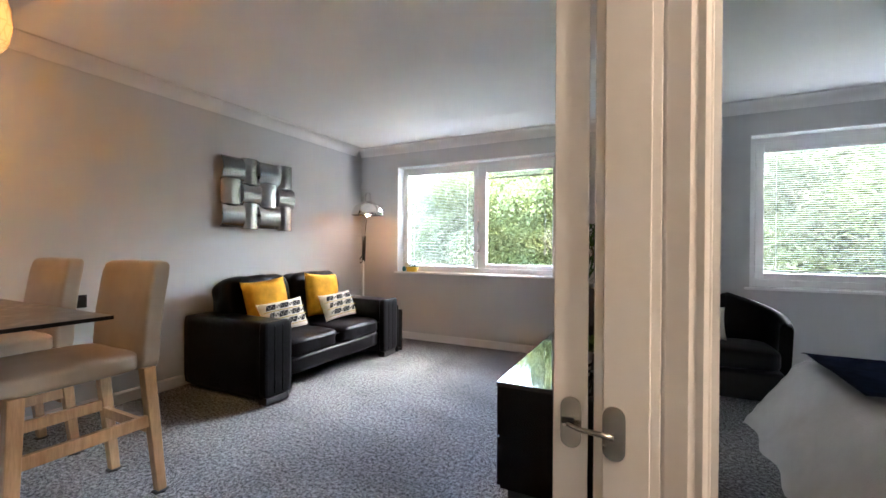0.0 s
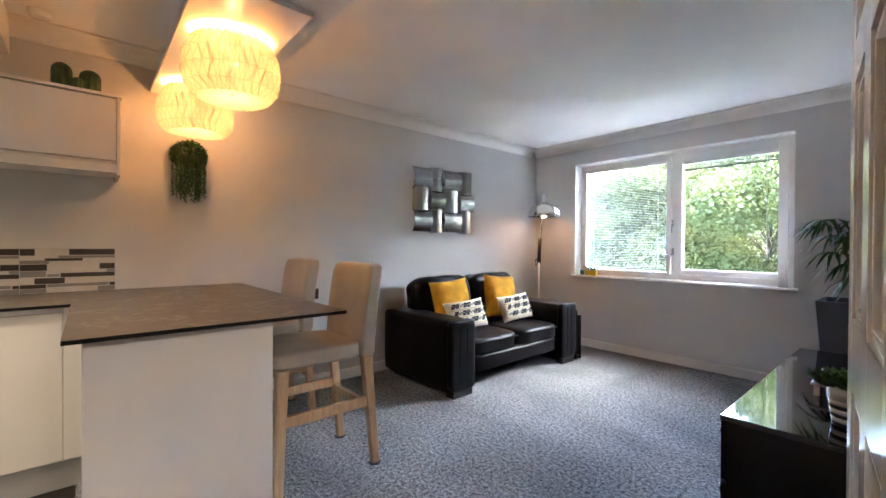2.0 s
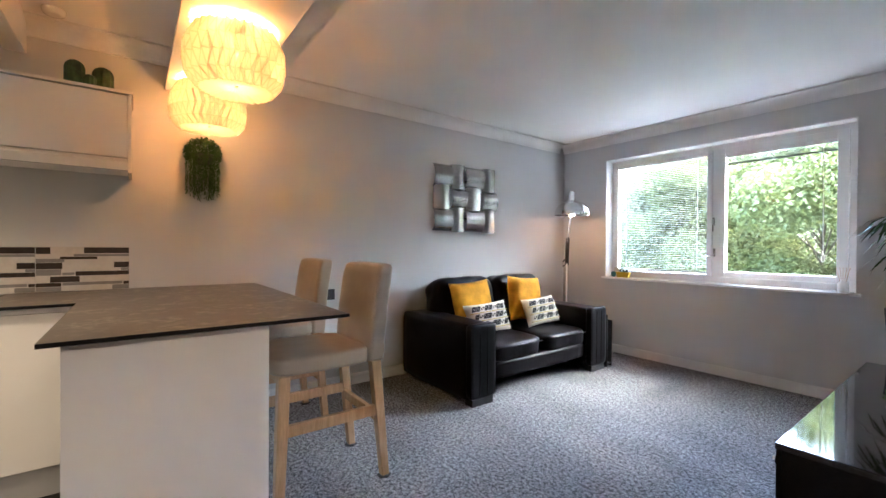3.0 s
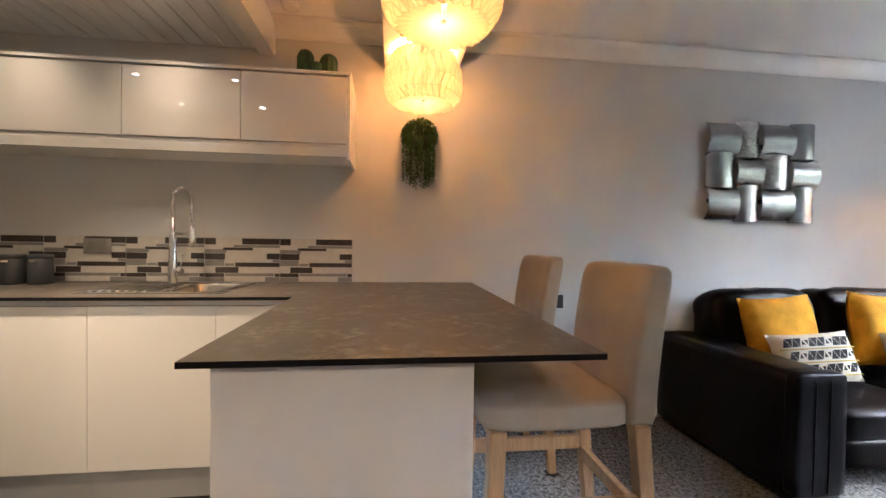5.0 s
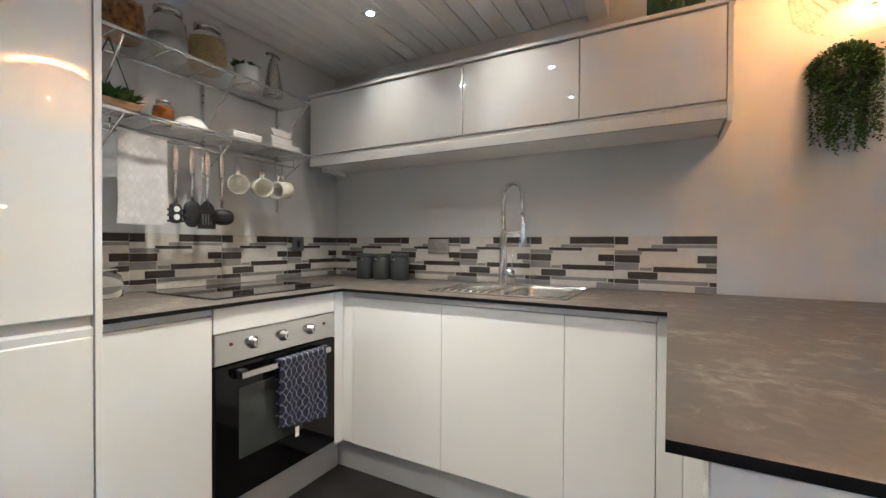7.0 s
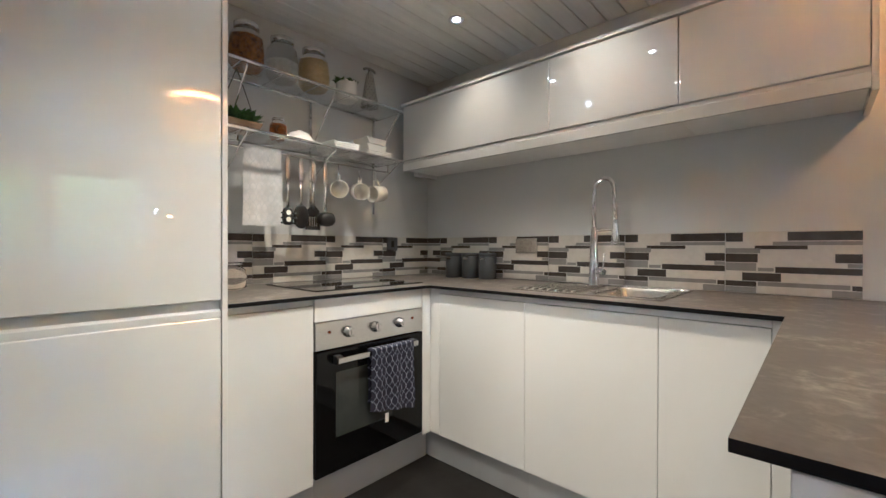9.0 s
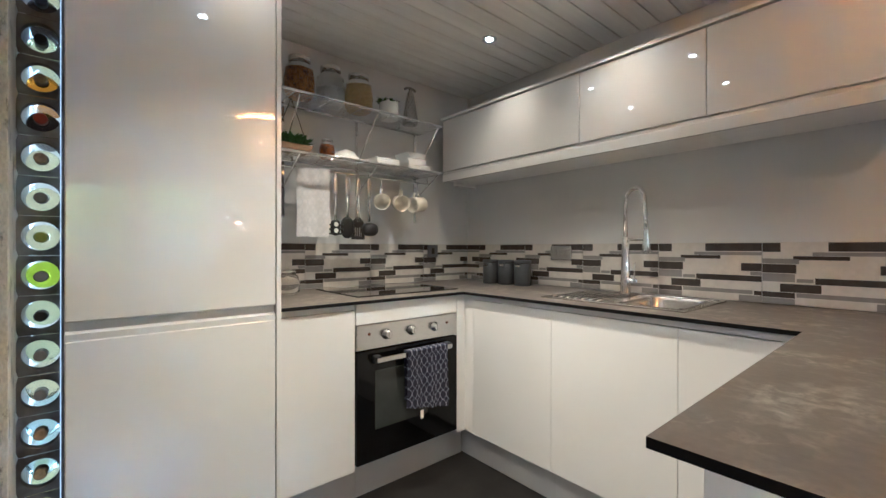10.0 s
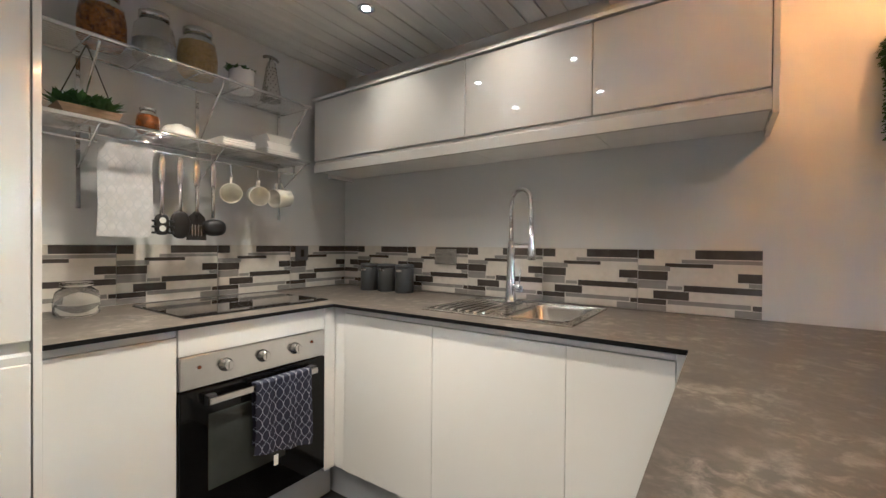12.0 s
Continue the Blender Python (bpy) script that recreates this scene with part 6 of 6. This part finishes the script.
bd = thing("bed", (5.2, 4.3, 0), "double bed with white bedspread in the bedroom", "bed")
part("base", bx(4.30, 6.2, 3.5, 4.98, 0.0, 0.28, 0.01), CARCASS, bd)
part("mattress", soft(bmesh.new(), 4.24, 6.22, 3.46, 5.03, 0.28, 0.55, n=12), CREAM, bd)
cv = bmesh.new()
n_, m_ = 36, 36
g = []
for i in range(n_ + 1):
    row = []
    for j in range(m_ + 1):
        x, y_ = 3.86 + 2.38 * i / n_, 3.2 + 2.15 * j / m_
        over = max(0.0, 4.22 - x, y_ - 5.05)
        z = 0.575 - 0.02 * noise.noise((x * 3, y_ * 3, 0)) - (over * 1.15 if over < 0.08 else 0.092 + (over - 0.08) * 1.05)
        if 4.22 - x > 0 and y_ - 5.05 > 0:
            z -= 0.25 * min(4.22 - x, y_ - 5.05)
        fold = 0.018 * math.sin(16 * (x + y_)) * min(over * 6, 1)
        xs = 4.22 - (4.22 - x) * 0.6 if x < 4.22 else x
        ys = 5.05 + (y_ - 5.05) * 0.55 if y_ > 5.05 else y_
        row.append(cv.verts.new((xs + fold, ys + fold, max(z, 0.012))))
    g.append(row)
for i in range(n_):
    for j in range(m_):
        cv.faces.new((g[i][j], g[i + 1][j], g[i + 1][j + 1], g[i][j + 1])).smooth = True
BEDW = mat("white_bedspread", (0.52, 0.52, 0.52), 0.9, vary=0.03, scale=12, bump=0.4, bump_scale=160, spec=0.2)
single("bedspread", cv, BEDW, "white draped bedspread over the bed", "bedspread")
th_ = bmesh.new()
g = []
for i in range(15):
    row = []
    for j in range(25):
        x, y_ = 4.235 + 1.93 * j / 24, 4.30 + 0.76 * i / 14
        row.append(th_.verts.new((x, y_, 0.622 + 0.006 * noise.noise((x * 7, y_ * 7, 1)) - max(0, y_ - 5.0) * 0.3)))
    g.append(row)
for i in range(14):
    for j in range(24):
        th_.faces.new((g[i][j], g[i + 1][j], g[i + 1][j + 1], g[i][j + 1])).smooth = True
single("bed_throw", th_, mat("navy_throw", (0.008, 0.010, 0.020), 1.0, spec=0.0, vary=0.2, scale=20, bump=0.6, bump_scale=120), "dark navy throw across the bed", "throw")
for z0, z1 in ((1.77, 2.05), (1.42, 1.70)):
    q = thing("picture_frame", (3.95, 6.68, z0), "small dark framed picture on the bedroom wall", "picture", "bedroom pictures")
    part("frame", bx(3.86, 4.06, 6.67, 6.694, z0, z1, 0.003), BLACKP, q)
    part("print", bx(3.88, 4.04, 6.667, 6.6695, z0 + 0.02, z1 - 0.02), mat("grey_print", (0.25, 0.26, 0.28), 0.3, vary=0.3, scale=14), q)

# ---- trees ----
def leaf_mat(name, color, second):
    m = mat(name, color, 0.55, scale=1.1, second=second, contrast=(0.3, 0.7))
    n, l = m.node_tree.nodes, m.node_tree.links
    bs = n["Principled BSDF"]
    tr, mx = n.new("ShaderNodeBsdfTranslucent"), n.new("ShaderNodeMixShader")
    l.new(bs.inputs["Base Color"].links[0].from_socket, tr.inputs[0])
    mx.inputs[0].default_value = 0.4
    l.new(bs.outputs[0], mx.inputs[1]), l.new(tr.outputs[0], mx.inputs[2])
    l.new(mx.outputs[0], n["Material Output"].inputs[0])
    return m


LEAF_A = leaf_mat("tree_leaf", (0.155, 0.165, 0.050), (0.095, 0.108, 0.034))
# Lightened leaf tone: the whitish haze over these trees is put into it.
LEAF_B = leaf_mat("hazed_tree_leaf", (0.19, 0.195, 0.11), (0.13, 0.14, 0.075))
GROUNDZ = -3.0


def tree(x, y, h, spread, n, leaf, material, label, seed):
    rnd = random.Random(seed)
    t = thing("tree", (x, y, GROUNDZ), label, "tree", "trees outside the windows")
    tk = bmesh.new()
    tube(tk, [(x, y, GROUNDZ), (x + 0.05, y, GROUNDZ + h * 0.3), (x - 0.05, y + 0.05, GROUNDZ + h * 0.45), (x, y, GROUNDZ + h * 0.75)], 0.11, 10, taper=0.012)
    clumps = []
    for k in range(26):
        f = rnd.uniform(0.22, 1.0)
        a = rnd.uniform(0, 2 * math.pi)
        r_ = spread * (0.35 + 0.65 * math.sin(math.pi * min(f * 0.85 + 0.12, 1))) * rnd.uniform(0.05, 1.0)
        c = Vector((x + r_ * math.cos(a), y + r_ * math.sin(a), GROUNDZ + h * f))
        st_ = Vector((x, y, GROUNDZ + h * f * 0.75))
        tube(tk, [st_, st_.lerp(c, 0.5) + Vector((0, 0, 0.1)), c], 0.016, 5, taper=0.005)
        clumps.append((c, spread * rnd.uniform(0.26, 0.46)))
    part("trunk", tk, BARK, t)
    co = []
    for i in range(n):
        c, rad = clumps[rnd.randrange(len(clumps))]
        v = Vector((rnd.gauss(0, 1), rnd.gauss(0, 1), rnd.gauss(0, 0.75))).normalized() * rad * rnd.uniform(0.35, 1.0) ** 0.5
        p = c + v
        d = Vector((rnd.uniform(-1, 1), rnd.uniform(-1, 1), rnd.uniform(-1, 0.3))).normalized() * leaf * rnd.uniform(0.6, 1.2)
        s = d.cross(Vector((rnd.uniform(-1, 1), rnd.uniform(-1, 1), rnd.uniform(-1, 1)))).normalized() * leaf * 0.32
        co += [p, p + d * 0.45 + s, p + d, p + d * 0.45 - s]
    me = bpy.data.meshes.new("crown")
    root = t.location
    me.from_pydata([tuple(v - root) for v in co], [], [(4 * i, 4 * i + 1, 4 * i + 2, 4 * i + 3) for i in range(n)])
    me.materials.append(material)
    ob = new("crown", me)
    ob.parent = t
    return t


tree(1.2, 13.6, 6.5, 2.2, 100000, 0.095, LEAF_A, "broad green tree close outside the window", 1)
tree(-1.6, 14.5, 6.6, 2.1, 90000, 0.10, LEAF_A, "broad green tree close outside the window", 2)
tree(-4.0, 15.5, 6.4, 2.0, 50000, 0.12, LEAF_B, "green tree outside the window, pale with haze in the leaf colour", 3)
tree(-6.5, 16.5, 7.0, 2.3, 8000, 0.14, LEAF_B, "green tree outside the window, pale with haze in the leaf colour", 4)
tree(-0.6, 18.5, 7.0, 2.4, 7000, 0.15, LEAF_B, "green tree further behind, pale with haze in the leaf colour", 5)
tree(-3.4, 20.0, 7.4, 2.6, 7000, 0.16, LEAF_A, "green tree further behind", 6)
tree(6.2, 13.5, 7.0, 2.1, 60000, 0.12, LEAF_A, "green tree outside the bedroom", 7)
tree(8.8, 15.0, 7.4, 2.3, 60000, 0.12, LEAF_A, "green tree outside the bedroom", 8)
tree(7.4, 12.6, 6.8, 2.2, 40000, 0.09, LEAF_A, "green tree outside the bedroom", 10)
tree(2.7, 15.6, 6.8, 2.5, 60000, 0.12, LEAF_A, "green tree outside the bedroom", 9)
rnd = random.Random(11)
co = []
while len(co) < 4 * 44000:
    x, y = rnd.uniform(-16, 16), rnd.uniform(20.5, 23.5)
    top = 4.9 + 1.5 * noise.noise((x * 0.35, 1.7, 0)) + 0.6 * noise.noise((x * 1.6, 0.4, 0)) + (2.2 if x > -4.0 else 0.5)
    p = Vector((x, y, GROUNDZ + 0.2 + top * rnd.random() ** 0.8))
    d = Vector((rnd.uniform(-1, 1), rnd.uniform(-1, 1), rnd.uniform(-1, 0.4))).normalized() * 0.30
    s = d.cross(Vector((rnd.random(), rnd.random(), 1))).normalized() * 0.13
    co += [p, p + d * 0.45 + s, p + d, p + d * 0.45 - s]
me = bpy.data.meshes.new("hedge")
me.from_pydata([tuple(v) for v in co], [], [tuple(range(4 * i, 4 * i + 4)) for i in range(len(co) // 4)])
me.materials.append(LEAF_A)
tagged(new("hedge", me), "dense pale green hedge behind the trees", "hedge", kind="stuff")
